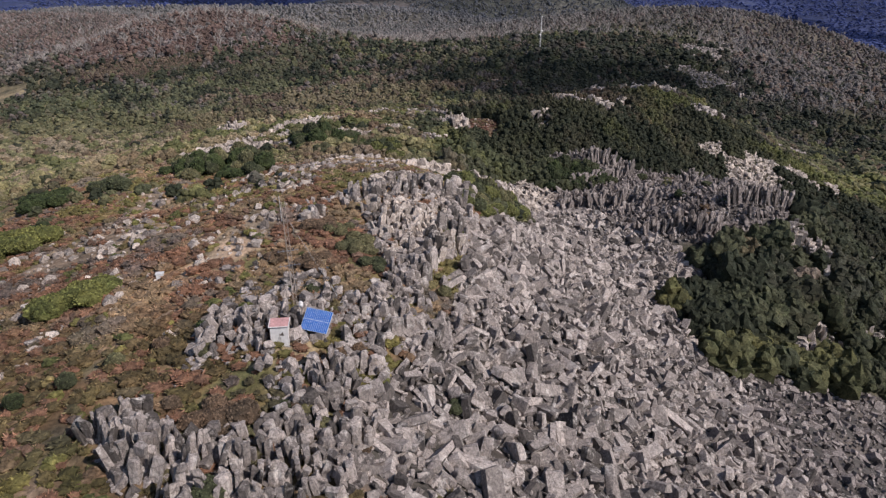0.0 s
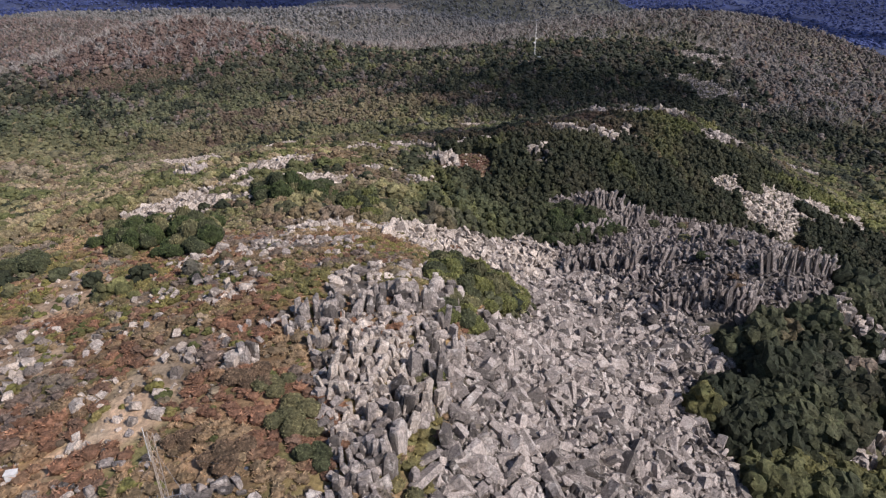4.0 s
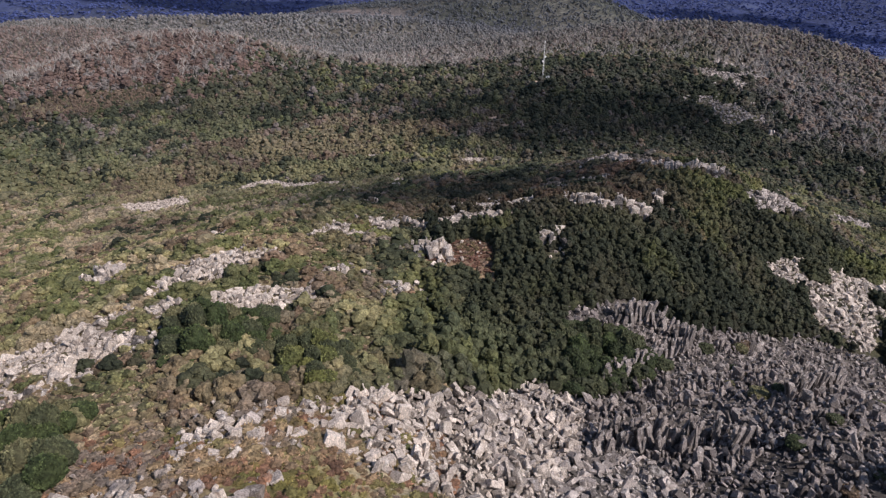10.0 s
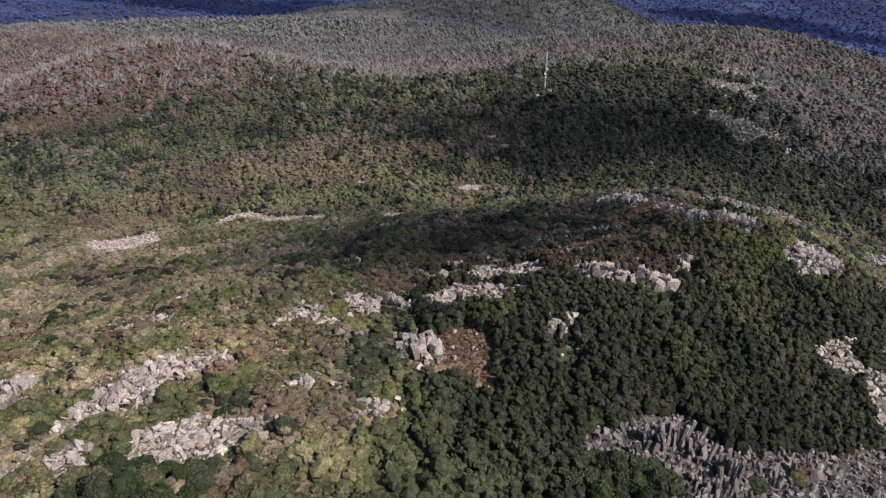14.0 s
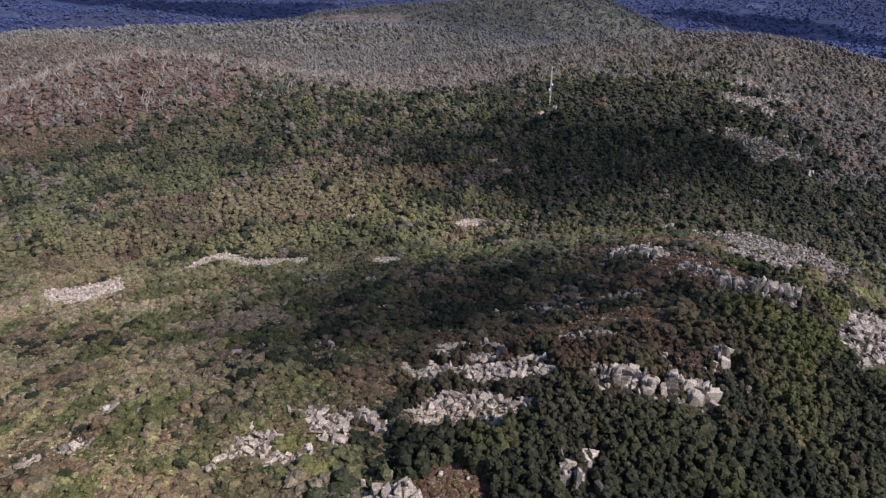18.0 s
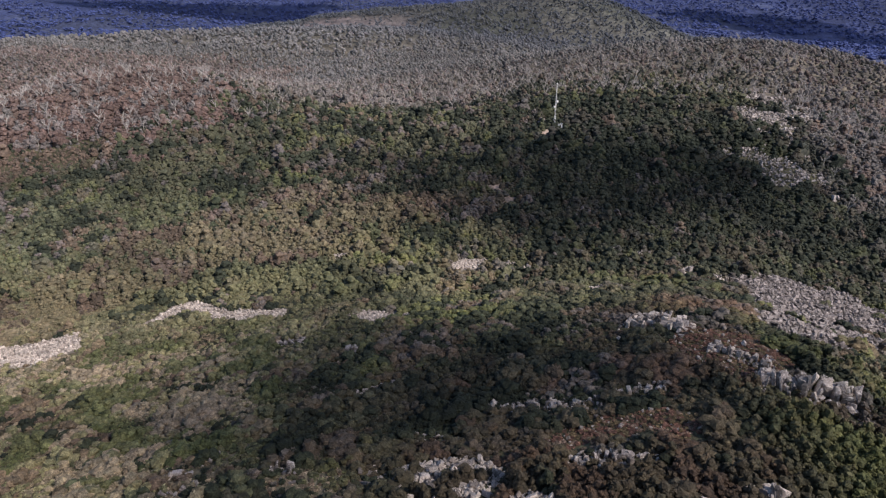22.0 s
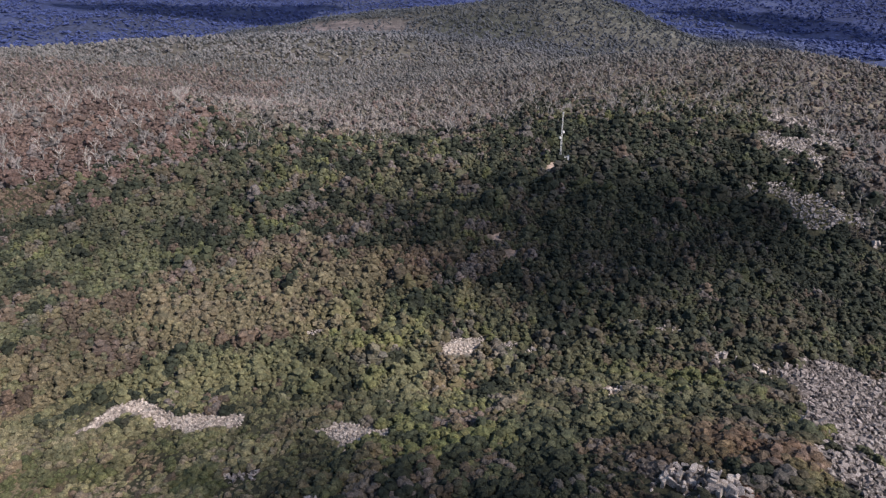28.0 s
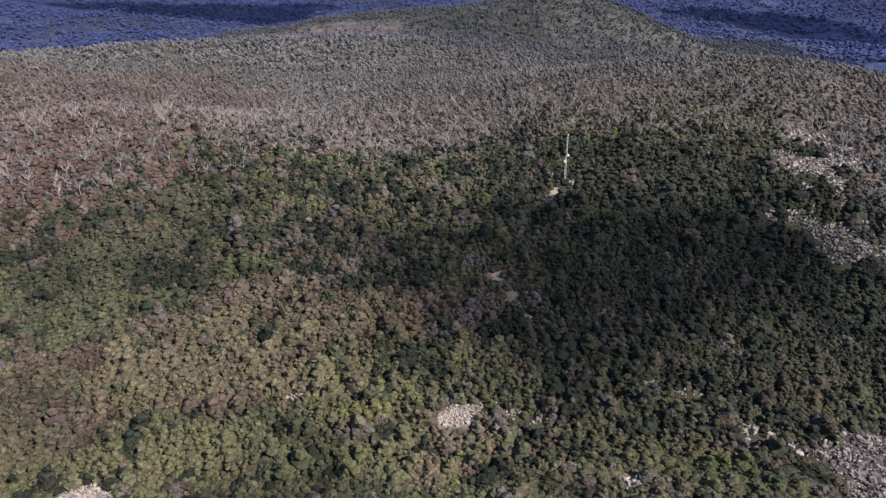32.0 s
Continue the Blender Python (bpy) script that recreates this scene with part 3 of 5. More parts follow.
def crown_template(seed, level, leaves, leaf, tall=1.0, lumps=7, spike=1.0, contrast=1.0):
    """A crown: clumps on a low dome, shingled with small sprays of leaves. Third: painted shade, from dark core to
    light spray tips.
    """
    r = np.random.default_rng(seed)
    bm = bmesh.new()
    bmesh.ops.create_icosphere(bm, subdivisions=level, radius=1.0)
    v, f = arrays(bm)
    heads = r.normal(size=(lumps, 3))
    heads[:, 2] = np.abs(heads[:, 2]) * 0.8
    heads /= np.linalg.norm(heads, axis=1)[:, None]
    near = (v @ heads.T).max(1)
    v = v * (0.70 + 0.30 * np.clip((near - 0.5) / 0.5, 0, 1) + r.normal(size=len(v)) * 0.05)[:, None]
    v = v * [0.5, 0.5, 0.5 * tall]
    v[:, 2] += 0.28 * tall
    keep = v[f][:, :, 2].max(1) > 0.16 * tall
    f = f[keep]
    used, inv = np.unique(f, return_inverse=True)
    v, f = v[used], inv.reshape(-1, 3)
    # Core darkened: shade inside the foliage is put into the colour
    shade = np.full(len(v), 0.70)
    if leaves:
        up = v[f][:, :, 2].mean(1)
        area = np.linalg.norm(np.cross(v[f][:, 1] - v[f][:, 0], v[f][:, 2] - v[f][:, 0]), axis=1) * (0.35 + np.clip(up, 0, 1))
        tri = r.choice(len(f), leaves, p=area / area.sum())
        w = r.dirichlet((1, 1, 1), leaves)
        at = (v[f[tri]] * w[:, :, None]).sum(1)
        out = at - [0, 0, 0.15 * tall]
        out /= np.linalg.norm(out, axis=1)[:, None]
        face = out + r.normal(size=(leaves, 3)) * 0.3
        face /= np.linalg.norm(face, axis=1)[:, None]
        d1 = np.cross(face, r.normal(size=(leaves, 3)))
        d1 /= np.linalg.norm(d1, axis=1)[:, None]
        d2 = np.cross(face, d1)
        s = leaf * r.uniform(0.6, 1.35, leaves)[:, None]
        foot = at - face * s * 0.25
        ring = [foot + s * (d1 * math.cos(a) + d2 * math.sin(a)) * r.uniform(0.7, 1.2, leaves)[:, None] / spike for a in (0.0, 2.094, 4.189)]
        tip = at + face * s * r.uniform(0.5, 1.1, leaves)[:, None] * spike
        lv = np.stack([tip] + ring, 1).reshape(-1, 3)
        lf = (np.array([[0, 1, 2], [0, 2, 3], [0, 3, 1]])[None] + 4 * np.arange(leaves)[:, None, None]).reshape(-1, 3) + len(v)
        v, f = np.concatenate([v, lv]), np.concatenate([f, lf])
        # Spray tips lighter than their bases: light and shade painted per vertex
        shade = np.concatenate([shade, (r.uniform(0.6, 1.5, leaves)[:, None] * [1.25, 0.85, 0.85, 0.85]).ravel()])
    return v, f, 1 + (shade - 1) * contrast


def clump_template(seed, clumps, tall=1.0, leaves=0, leaf=0.12, contrast=1.0, body=True, level=1):
    """A tree or tall shrub: rounded leaf clumps stacked over a core darkened as inner shade, with loose sprays. Third:
    tone of each vertex.
    """
    r = np.random.default_rng(seed)
    bm = bmesh.new()
    bmesh.ops.create_icosphere(bm, subdivisions=level, radius=1.0)
    v0, f0 = arrays(bm)
    vs, fs, tones, made, base = [], [], [], [], 0
    for k in range(-1 if body else 0, clumps):
        a = 2.4 * k + r.uniform(-0.5, 0.5)
        if k < 0:
            # Shade inside the crown painted as a darker tone
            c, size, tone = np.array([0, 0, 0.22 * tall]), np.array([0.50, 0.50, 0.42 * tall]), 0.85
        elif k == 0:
            # Top clump runs lighter: light from above put into its tone
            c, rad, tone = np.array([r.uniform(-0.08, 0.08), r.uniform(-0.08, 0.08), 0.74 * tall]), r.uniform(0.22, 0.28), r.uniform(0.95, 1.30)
            size = np.array([rad, rad, rad * r.uniform(0.9, 1.2) * max(1, tall * 0.9)])
        else:
            d, rad, tone = r.uniform(0.18, 0.34), r.uniform(0.21, 0.32), r.uniform(0.80, 1.22)
            c = np.array([d * math.cos(a), d * math.sin(a), tall * r.uniform(0.30, 0.64)])
            size = np.array([rad, rad, rad * r.uniform(0.8, 1.15) * max(1, tall * 0.9)])
        q = turn_of(r)
        v = (v0 @ q.T) * (1 + r.normal(size=len(v0)) * (0.13 if level == 1 else 0.17))[:, None]
        up = v[f0].mean(1)[:, 2]
        f = f0[up > -0.45]
        vs.append(v * size + c)
        fs.append(f + base)
        base += len(v0)
        tones.append(tone * (1 + r.normal(size=len(v0)) * 0.10))
        if k >= 0:
            made.append((c, size, tone))
    for k in range(leaves):
        c, size, tone = made[int(r.integers(len(made)))]
        d = r.normal(size=3)
        d[2] = abs(d[2]) * 1.1 - 0.15
        d /= np.linalg.norm(d)
        at, s = c + d * size * 0.93, leaf * r.uniform(0.6, 1.35)
        d1 = np.cross(d, r.normal(size=3))
        d1 /= np.linalg.norm(d1)
        d2 = np.cross(d, d1)
        ring = [at + s * (d1 * math.cos(b) + d2 * math.sin(b)) * r.uniform(0.6, 1.1) for b in (0.0, 2.094, 4.189)]
        vs.append(np.array([at + d * s * r.uniform(0.6, 1.2)] + ring))
        fs.append(np.array([[0, 1, 2], [0, 2, 3], [0, 3, 1]]) + base)
        base += 4
        # Tips lighter than bases here too, as painted light
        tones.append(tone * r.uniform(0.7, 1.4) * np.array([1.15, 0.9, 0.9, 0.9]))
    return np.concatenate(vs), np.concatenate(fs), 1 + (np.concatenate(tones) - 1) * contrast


def turn_of(r):
    """Any turn, from a given source of chance."""
    q, _ = np.linalg.qr(r.normal(size=(3, 3)))
    return q * np.sign(np.linalg.det(q))


BLOCKS = [block_template(s, (1.0, 0.58, 0.40), 0.17, 2) for s in range(7)] + [block_template(20 + s, (1.3, 0.5, 0.29), 0.14, 2) for s in range(4)] + [block_template(50 + s, (1.0, 0.75, 0.22), 0.14, 2) for s in range(4)]
CHUNKS = [block_template(80 + s, (1.0, 0.85, 0.72), 0.26, 4) for s in range(10)]
SPLINTERS = [block_template(140 + s, (0.36, 0.25, 1.0), 0.16, 3) for s in range(8)] + [block_template(160 + s, (0.56, 0.26, 1.0), 0.16, 3) for s in range(7)]
SLATS = [block_template(110 + s, (0.75, 0.46, 1.0), 0.26, 4) for s in range(8)]
PILLARS = [pillar_template(s, 5 + s % 3) for s in range(8)]
SLATS_UP = [(v + [0, 0, 0.5], f) for v, f in SLATS]
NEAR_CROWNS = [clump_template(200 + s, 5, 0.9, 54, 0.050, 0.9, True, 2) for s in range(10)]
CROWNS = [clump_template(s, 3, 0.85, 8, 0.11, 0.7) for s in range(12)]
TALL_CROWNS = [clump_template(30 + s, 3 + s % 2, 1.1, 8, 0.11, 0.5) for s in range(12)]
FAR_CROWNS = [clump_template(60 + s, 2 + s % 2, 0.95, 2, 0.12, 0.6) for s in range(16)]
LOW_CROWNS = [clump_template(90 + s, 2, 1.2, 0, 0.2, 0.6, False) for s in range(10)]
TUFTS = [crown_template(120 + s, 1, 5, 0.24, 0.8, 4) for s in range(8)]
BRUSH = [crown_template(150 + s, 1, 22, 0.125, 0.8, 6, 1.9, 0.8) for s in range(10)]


# ---- ground ----
def graded(lo, hi, fine, a, b, growth):
    """Grid lines: even steps from a to b, ever wider ones out to lo and hi."""
    mid = list(np.arange(a, b + fine, fine))
    down, up, s = [], [], fine
    p = a
    while p > lo:
        s *= growth
        p -= s
        down.append(max(p, lo))
    p, s = mid[-1], fine
    while p < hi:
        s *= growth
        p += s
        up.append(min(p, hi))
    return np.array(down[::-1] + mid + up)


gx = graded(-4900, 4900, 2.0, -100, 120, 1.045)
gy = graded(-2500, 4950, 2.0, 18, 320, 1.04)
X, Y = np.meshgrid(gx, gy)
xs, ys = X.ravel(), Y.ravel()
nx, ny = len(gx), len(gy)
cells = (np.arange(ny - 1)[:, None] * nx + np.arange(nx - 1)).ravel()
tris = np.concatenate([np.c_[cells, cells + 1, cells + nx + 1], np.c_[cells, cells + nx + 1, cells + nx]])
n1, n2, n3 = fractal(xs, ys, 14, 71, 4), fractal(xs, ys, 45, 72, 3), fractal(xs, ys, 3.5, 73, 3)
soil = np.tile(np.array((0.230, 0.150, 0.085)), (len(xs), 1))
soil = blend(soil, (0.19, 0.160, 0.070), smooth(0.45, 0.62, n1))
soil = blend(soil, (0.12, 0.120, 0.050), smooth(0.55, 0.7, n3) * 0.7)
soil = blend(soil, (0.30, 0.25, 0.19), smooth(0.60, 0.72, n2) * 0.6)
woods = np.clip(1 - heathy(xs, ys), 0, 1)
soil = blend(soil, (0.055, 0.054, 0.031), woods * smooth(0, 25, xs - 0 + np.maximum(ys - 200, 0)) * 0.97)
soil = blend(soil, (0.125, 0.108, 0.086), smooth(520, 640, ys) * 0.9)
soil = blend(soil, (0.185, 0.155, 0.095), woods * (1 - smooth(0, 25, xs + np.maximum(ys - 200, 0))) * 0.9)
soil = blend(soil, (0.19, 0.115, 0.085), np.exp(-(((xs - 8) / 9) ** 2 + ((ys - 181) / 7) ** 2)) * 0.9)
soil = blend(soil, (0.40, 0.295, 0.205), stony(xs, ys) * 0.9)
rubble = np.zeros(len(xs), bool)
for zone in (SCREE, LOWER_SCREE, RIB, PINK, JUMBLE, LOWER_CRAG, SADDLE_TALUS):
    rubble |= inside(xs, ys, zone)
# Ground under the blocks darkened: shade of the gaps put into the colour
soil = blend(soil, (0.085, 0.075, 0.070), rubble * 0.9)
soil = blend(soil, (0.38, 0.30, 0.19), (np.hypot(xs + 12.2, (ys - 42.2) * 1.3) < 3.0) * 0.9)
soil = blend(soil, (0.30, 0.24, 0.19), (near_line(xs, ys, SUMMIT_TRAIL) < 0.7) * 0.5)
soil = blend(soil, (0.36, 0.28, 0.23), (near_line(xs, ys, MAST_TRACK) < 1.6) * 0.9)
for cx, cy, r in TRACK_SPOTS:
    soil = blend(soil, (0.36, 0.27, 0.21), (np.hypot(xs - cx, ys - cy) < r + 2) * 0.9)
for slab in SLABS:
    soil = blend(soil, (0.36, 0.315, 0.275), inside(xs, ys, slab) * 0.9)
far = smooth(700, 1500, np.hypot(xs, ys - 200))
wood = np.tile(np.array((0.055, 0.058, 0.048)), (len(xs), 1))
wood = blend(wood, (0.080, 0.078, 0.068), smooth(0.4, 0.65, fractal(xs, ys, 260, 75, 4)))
# The far ground takes the same painted haze blue
wood = blend(wood, [0.62 * v for v in HAZE_BLUE], haze_share(xs, ys))
# Paler patches: sunlit stretches of the distance put into the ground colour
wood = blend(wood, (0.07, 0.08, 0.11), haze_share(xs, ys) * smooth(0.48, 0.62, fractal(xs, ys * 0.5, 500, 78, 4)) * 0.4)
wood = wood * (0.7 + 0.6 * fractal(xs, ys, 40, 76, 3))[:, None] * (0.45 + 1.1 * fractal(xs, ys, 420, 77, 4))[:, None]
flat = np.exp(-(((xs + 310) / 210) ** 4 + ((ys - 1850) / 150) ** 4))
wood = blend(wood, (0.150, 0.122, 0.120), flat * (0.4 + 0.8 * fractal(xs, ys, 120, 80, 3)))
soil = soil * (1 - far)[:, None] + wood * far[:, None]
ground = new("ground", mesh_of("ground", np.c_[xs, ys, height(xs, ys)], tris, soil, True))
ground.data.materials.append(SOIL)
tagged(ground, "mountain ridge with brown heath soil running out to forested hills", "ground", kind="structure")


# ---- rocks ----
def rock_mesh(name, template, material):
    me = mesh_of(name, template[0], template[1])
    me.materials.append(material)
    return me


def rock_parts(name, meshes, parent, places, sizes, rots):
    """Single rocks as parts of one mass, sharing a few meshes."""
    for p, d, r in zip(places, sizes, rots):
        ob = new(name, meshes[int(rng.integers(len(meshes)))])
        ob.parent = parent
        m = Matrix([[float(r[i][k] * d[k]) for k in range(3)] for i in range(3)]).to_4x4()
        m.translation = Vector([float(a) for a in p]) - parent.location
        ob.matrix_basis = m


def headings(n, turn, jitter, lean):
    """Turns that share one joint direction, each a little off it."""
    out = np.zeros((n, 3, 3))
    for i in range(n):
        out[i] = pose(0, 0, 0, rng.normal() * lean, rng.normal() * lean, turn + 90 * rng.integers(0, 2) + rng.normal() * jitter).to_3x3()
    return out


def rock_field(name, label, poly, cell, low, high, templates, material, tilt, upright=None, sink=0.25, thin=0.0, keep=None, single=None, align=None, lean=0.0):
    x, y = scattered(bounds(poly), cell)
    ok = uneven(x, y, poly)
    ok &= rng.random(len(x)) > thin
    if keep is not None:
        ok &= keep(x, y)
    x, y = x[ok], y[ok]
    n = len(x)
    s = low + (high - low) * rng.random(n) ** 2.8
    size = np.stack([s, s * rng.uniform(0.7, 1.0, n), s * rng.uniform(0.7, 1.0, n)], -1)
    if upright:
        size[:, 2] = s * rng.uniform(*upright, n)
    z = height(x, y) + (0 if upright else s * 0.2) - s * sink + s * rng.uniform(-0.12, 0.22, n)
    rots = turns(n, tilt) if align is None else np.array(pose(0, 0, 0, 0, lean).to_3x3())[None] @ headings(n, align, 16, tilt)
    if single:
        piece, one = single
        mass = new(name)
        mass.location = (float(x.mean()), float(y.mean()), float(height(x.mean(), y.mean())))
        tagged(mass, label, "rocks")
        near = np.argsort(np.abs(x - 8) + 0.3 * np.abs(y - y.min()))
        a, b = near[:300], near[300:]
        rock_parts(piece, [rock_mesh(piece, t, one) for t in templates], mass, np.c_[x, y, z][a], size[a], rots[a])
        if not len(b):
            return mass
        x, y, z, size, rots = x[b], y[b], z[b], size[b], rots[b]
    return stuff(name, label, "rocks", material, spread(templates, np.c_[x, y, z], size, rots))


def hollow(x, y):
    """A pocket of shrubs among the summit pillars."""
    return ((x + 17.6) / 4.4) ** 2 + ((y - 37.6) / 3.4) ** 2 + (fractal(x, y, 3, 87, 2) - 0.5) * 0.8 < 1


def bluff_rocks():
    """Weathered pillars packed along the summit."""
    x, y = scattered(bounds(BLUFF), 0.78)
    ok = inside(x, y, BLUFF) & (np.hypot(x + 12.2, (y - 42.2) * 1.4) > 2.3) & (np.hypot(x + 11.2, y - 43.4) > 1.9) & (fractal(x, y, 5, 32, 2) < 0.60) & ~hollow(x, y)
    x, y = x[ok], y[ok]
    n = len(x)
    w = 0.75 + 0.75 * rng.random(n) ** 1.5
    tall = 0.8 + 1.6 * vnoise(x, y, 4.5, 59) * vnoise(x, y, 13, 60) * 1.6 + rng.uniform(-0.35, 0.4, n)
    bluff = new("rock_bluff")
    bluff.location = (-10, 50, float(height(-10, 50)))
    tagged(bluff, "bluff of upright weathered grey dolerite pillars along the summit", "rocks")
    at, size, rots = np.c_[x, y, height(x, y) - 0.35], np.c_[w, w * rng.uniform(0.65, 1, n), tall], headings(n, 20, 22, 13)
    near = np.argsort(y)
    a, b = near[:480], near[480:]
    kinds = SLATS_UP + SLATS_UP + PILLARS[:4]
    rock_parts("pillar", [rock_mesh("pillar", t, ROCK_PINK_ONE) for t in kinds], bluff, at[a], size[a], rots[a])
    stuff("rock_bluff", "packed upright grey dolerite pillars along the crest of the summit", "rocks", ROCK_PALE, spread(kinds, at[b], size[b], rots[b]))


rock_field("talus", "jumbled angular pinkish-grey dolerite blocks on the slope", SCREE, 0.68, 0.9, 3.3, SPLINTERS + SPLINTERS + BLOCKS[:11], ROCK_PINK, 75)
# Greyer rock low down; cloud shade over it is also put into the colour
rock_field("talus", "darker grey dolerite blocks low on the slope, cloud shade in their tone", LOWER_SCREE, 0.85, 0.9, 2.9, SPLINTERS + BLOCKS[:7], ROCK_DARK, 80)
rock_field("rubble", "small broken stones between the blocks", SCREE, 0.8, 0.35, 1.0, BLOCKS, ROCK_PINK, 180, None, 0.25, 0.35)
rock_field("talus", "broken pale pinkish dolerite blocks in the gully", PINK, 0.8, 0.9, 3.4, SPLINTERS + SLATS[:4] + BLOCKS[:7], ROCK_PINK, 75, None, 0.25, 0.0, None, ("block", ROCK_PINK_ONE))
rock_field("rubble", "small broken stones in the gully", PINK, 0.8, 0.4, 1.0, BLOCKS, ROCK_PINK, 180, None, 0.25, 0.2, bare)
rock_field("rock_rib", "rows of upright dark grey dolerite columns on a broken rib", RIB, 0.92, 1.0, 2.2, SLATS + SPLINTERS, ROCK_DARK, 9, (1.4, 3.4), 0.35, 0.0, lambda x, y: (np.sin((y - 0.30 * x) / 2.2 + 6 * fractal(x, y, 22, 92, 2)) > -0.25) & (x < 62 + 12 * fractal(x, y, 9, 94, 2)) & bare(x, y), ("column", ROCK_DARK_ONE), 24, -14)
rock_field("rubble", "dark broken slabs between the columns", RIB, 0.85, 0.6, 2.0, SPLINTERS + BLOCKS[:7], ROCK_DARK, 70, None, 0.05, 0.1, bare)
rock_field("rubble", "small dark stones between the columns", RIB, 0.9, 0.5, 1.1, BLOCKS, ROCK_DARK, 180, None, 0.0, 0.3, bare)
bluff_rocks()
rock_field("rubble", "broken grey stones between the summit pillars", BLUFF, 0.62, 0.5, 1.7, CHUNKS + BLOCKS[:7] + SLATS, ROCK_PINK, 180, None, 0.0, 0.2, lambda x, y: (np.hypot(x + 12.2, (y - 42.2) * 1.4) > 2.0) & ~hollow(x, y))
rock_field("crag", "pale weathered dolerite boulders in the heath", UPPER_CRAG, 1.0, 0.7, 2.3, CHUNKS + BLOCKS, ROCK_PALE, 180, None, 0.1, 0.1, lambda x, y: (x + 0.3 * (y - 120) > -9) | (fractal(x, y, 9, 93, 2) > 0.46), ("boulder", ROCK_PALE_ONE))
rock_field("crag", "large pale angular dolerite slabs jumbled along the crest", JUMBLE, 0.86, 0.9, 3.0, SPLINTERS + SPLINTERS + SLATS[:4], ROCK_PALE, 62, None, 0.0, 0.05, bare, ("slab", ROCK_PALE_ONE))
rock_field("rubble", "broken pale stones between the slabs", JUMBLE, 0.9, 0.4, 1.1, BLOCKS + CHUNKS, ROCK_PALE, 180, None, 0.1, 0.3, bare)
rock_field("crag", "pale weathered dolerite pillars below the crest", LOWER_CRAG, 1.0, 0.8, 2.2, SLATS + CHUNKS, ROCK_PALE, 22, (0.7, 1.3), 0.1, 0.15)
rock_field("talus", "pale boulder field among dark scrub", LIGHT_TALUS, 1.05, 0.8, 2.6, CHUNKS + BLOCKS + SLATS, ROCK_PALE, 180, None, 0.1, 0.1, bare, ("boulder", ROCK_PALE_ONE))
rock_field("rubble", "small stones in the boulder field", LIGHT_TALUS, 0.95, 0.5, 1.4, CHUNKS, ROCK_PALE, 180, None, 0.0, 0.3, bare)
rock_field("rubble", "small stones between the boulders of the saddle", SADDLE_TALUS, 1.1, 0.6, 1.5, CHUNKS, ROCK_DARK, 180, None, 0.0, 0.3, bare)
rock_field("talus", "grey boulder field on the saddle", SADDLE_TALUS, 0.98, 0.7, 2.3, BLOCKS[:7] + CHUNKS + SPLINTERS[8:], ROCK_DARK, 180, None, 0.05, 0.1, bare)
rock_field("talus", "grey boulder streams under the far spur", EAST_TALUS, 1.5, 1.0, 2.9, CHUNKS + BLOCKS, ROCK_PINK, 180, None, -0.1, 0.1, lambda x, y: fractal(x, y, 13, 139, 2) < 0.60)
HEATH_STONES = [(-62, 60), (-58, 100), (-44, 110), (-16, 110), (-9, 80), (-20, 56), (-24, 30), (-34, 40)]
rock_field("scattered_stones", "pale weathered stones scattered through the brown heath", HEATH_STONES, 0.85, 0.3, 1.8, CHUNKS, ROCK_PALE, 180, None, 0.12, 0.70, lambda x, y: (stony(x, y) > 0.35 + 0.4 * rng.random(len(x))) | (fractal(x, y, 6, 96, 3) > 0.60))
for band in PALE_BANDS:
    rock_field("crag", "band of bare pale dolerite slabs across the shoulder", band, 0.62, 0.5, 2.1, BLOCKS + CHUNKS[:5] + SLATS[:3], ROCK_PALE, 60, None, 0.12, 0.05, bare)
for slab in EAST_SLABS:
    rock_field("boulder_patch", "small field of grey boulders in the green forest", slab, 0.85, 0.7, 2.2, CHUNKS + BLOCKS[:7], ROCK_PINK, 180, None, 0.0, 0.2)
for slab in SLABS:
    rock_field("boulder_patch", "bare patch of pale boulders in green scrub", slab, 0.62, 0.45, 1.3, CHUNKS, ROCK_PALE, 180, None, 0.1)


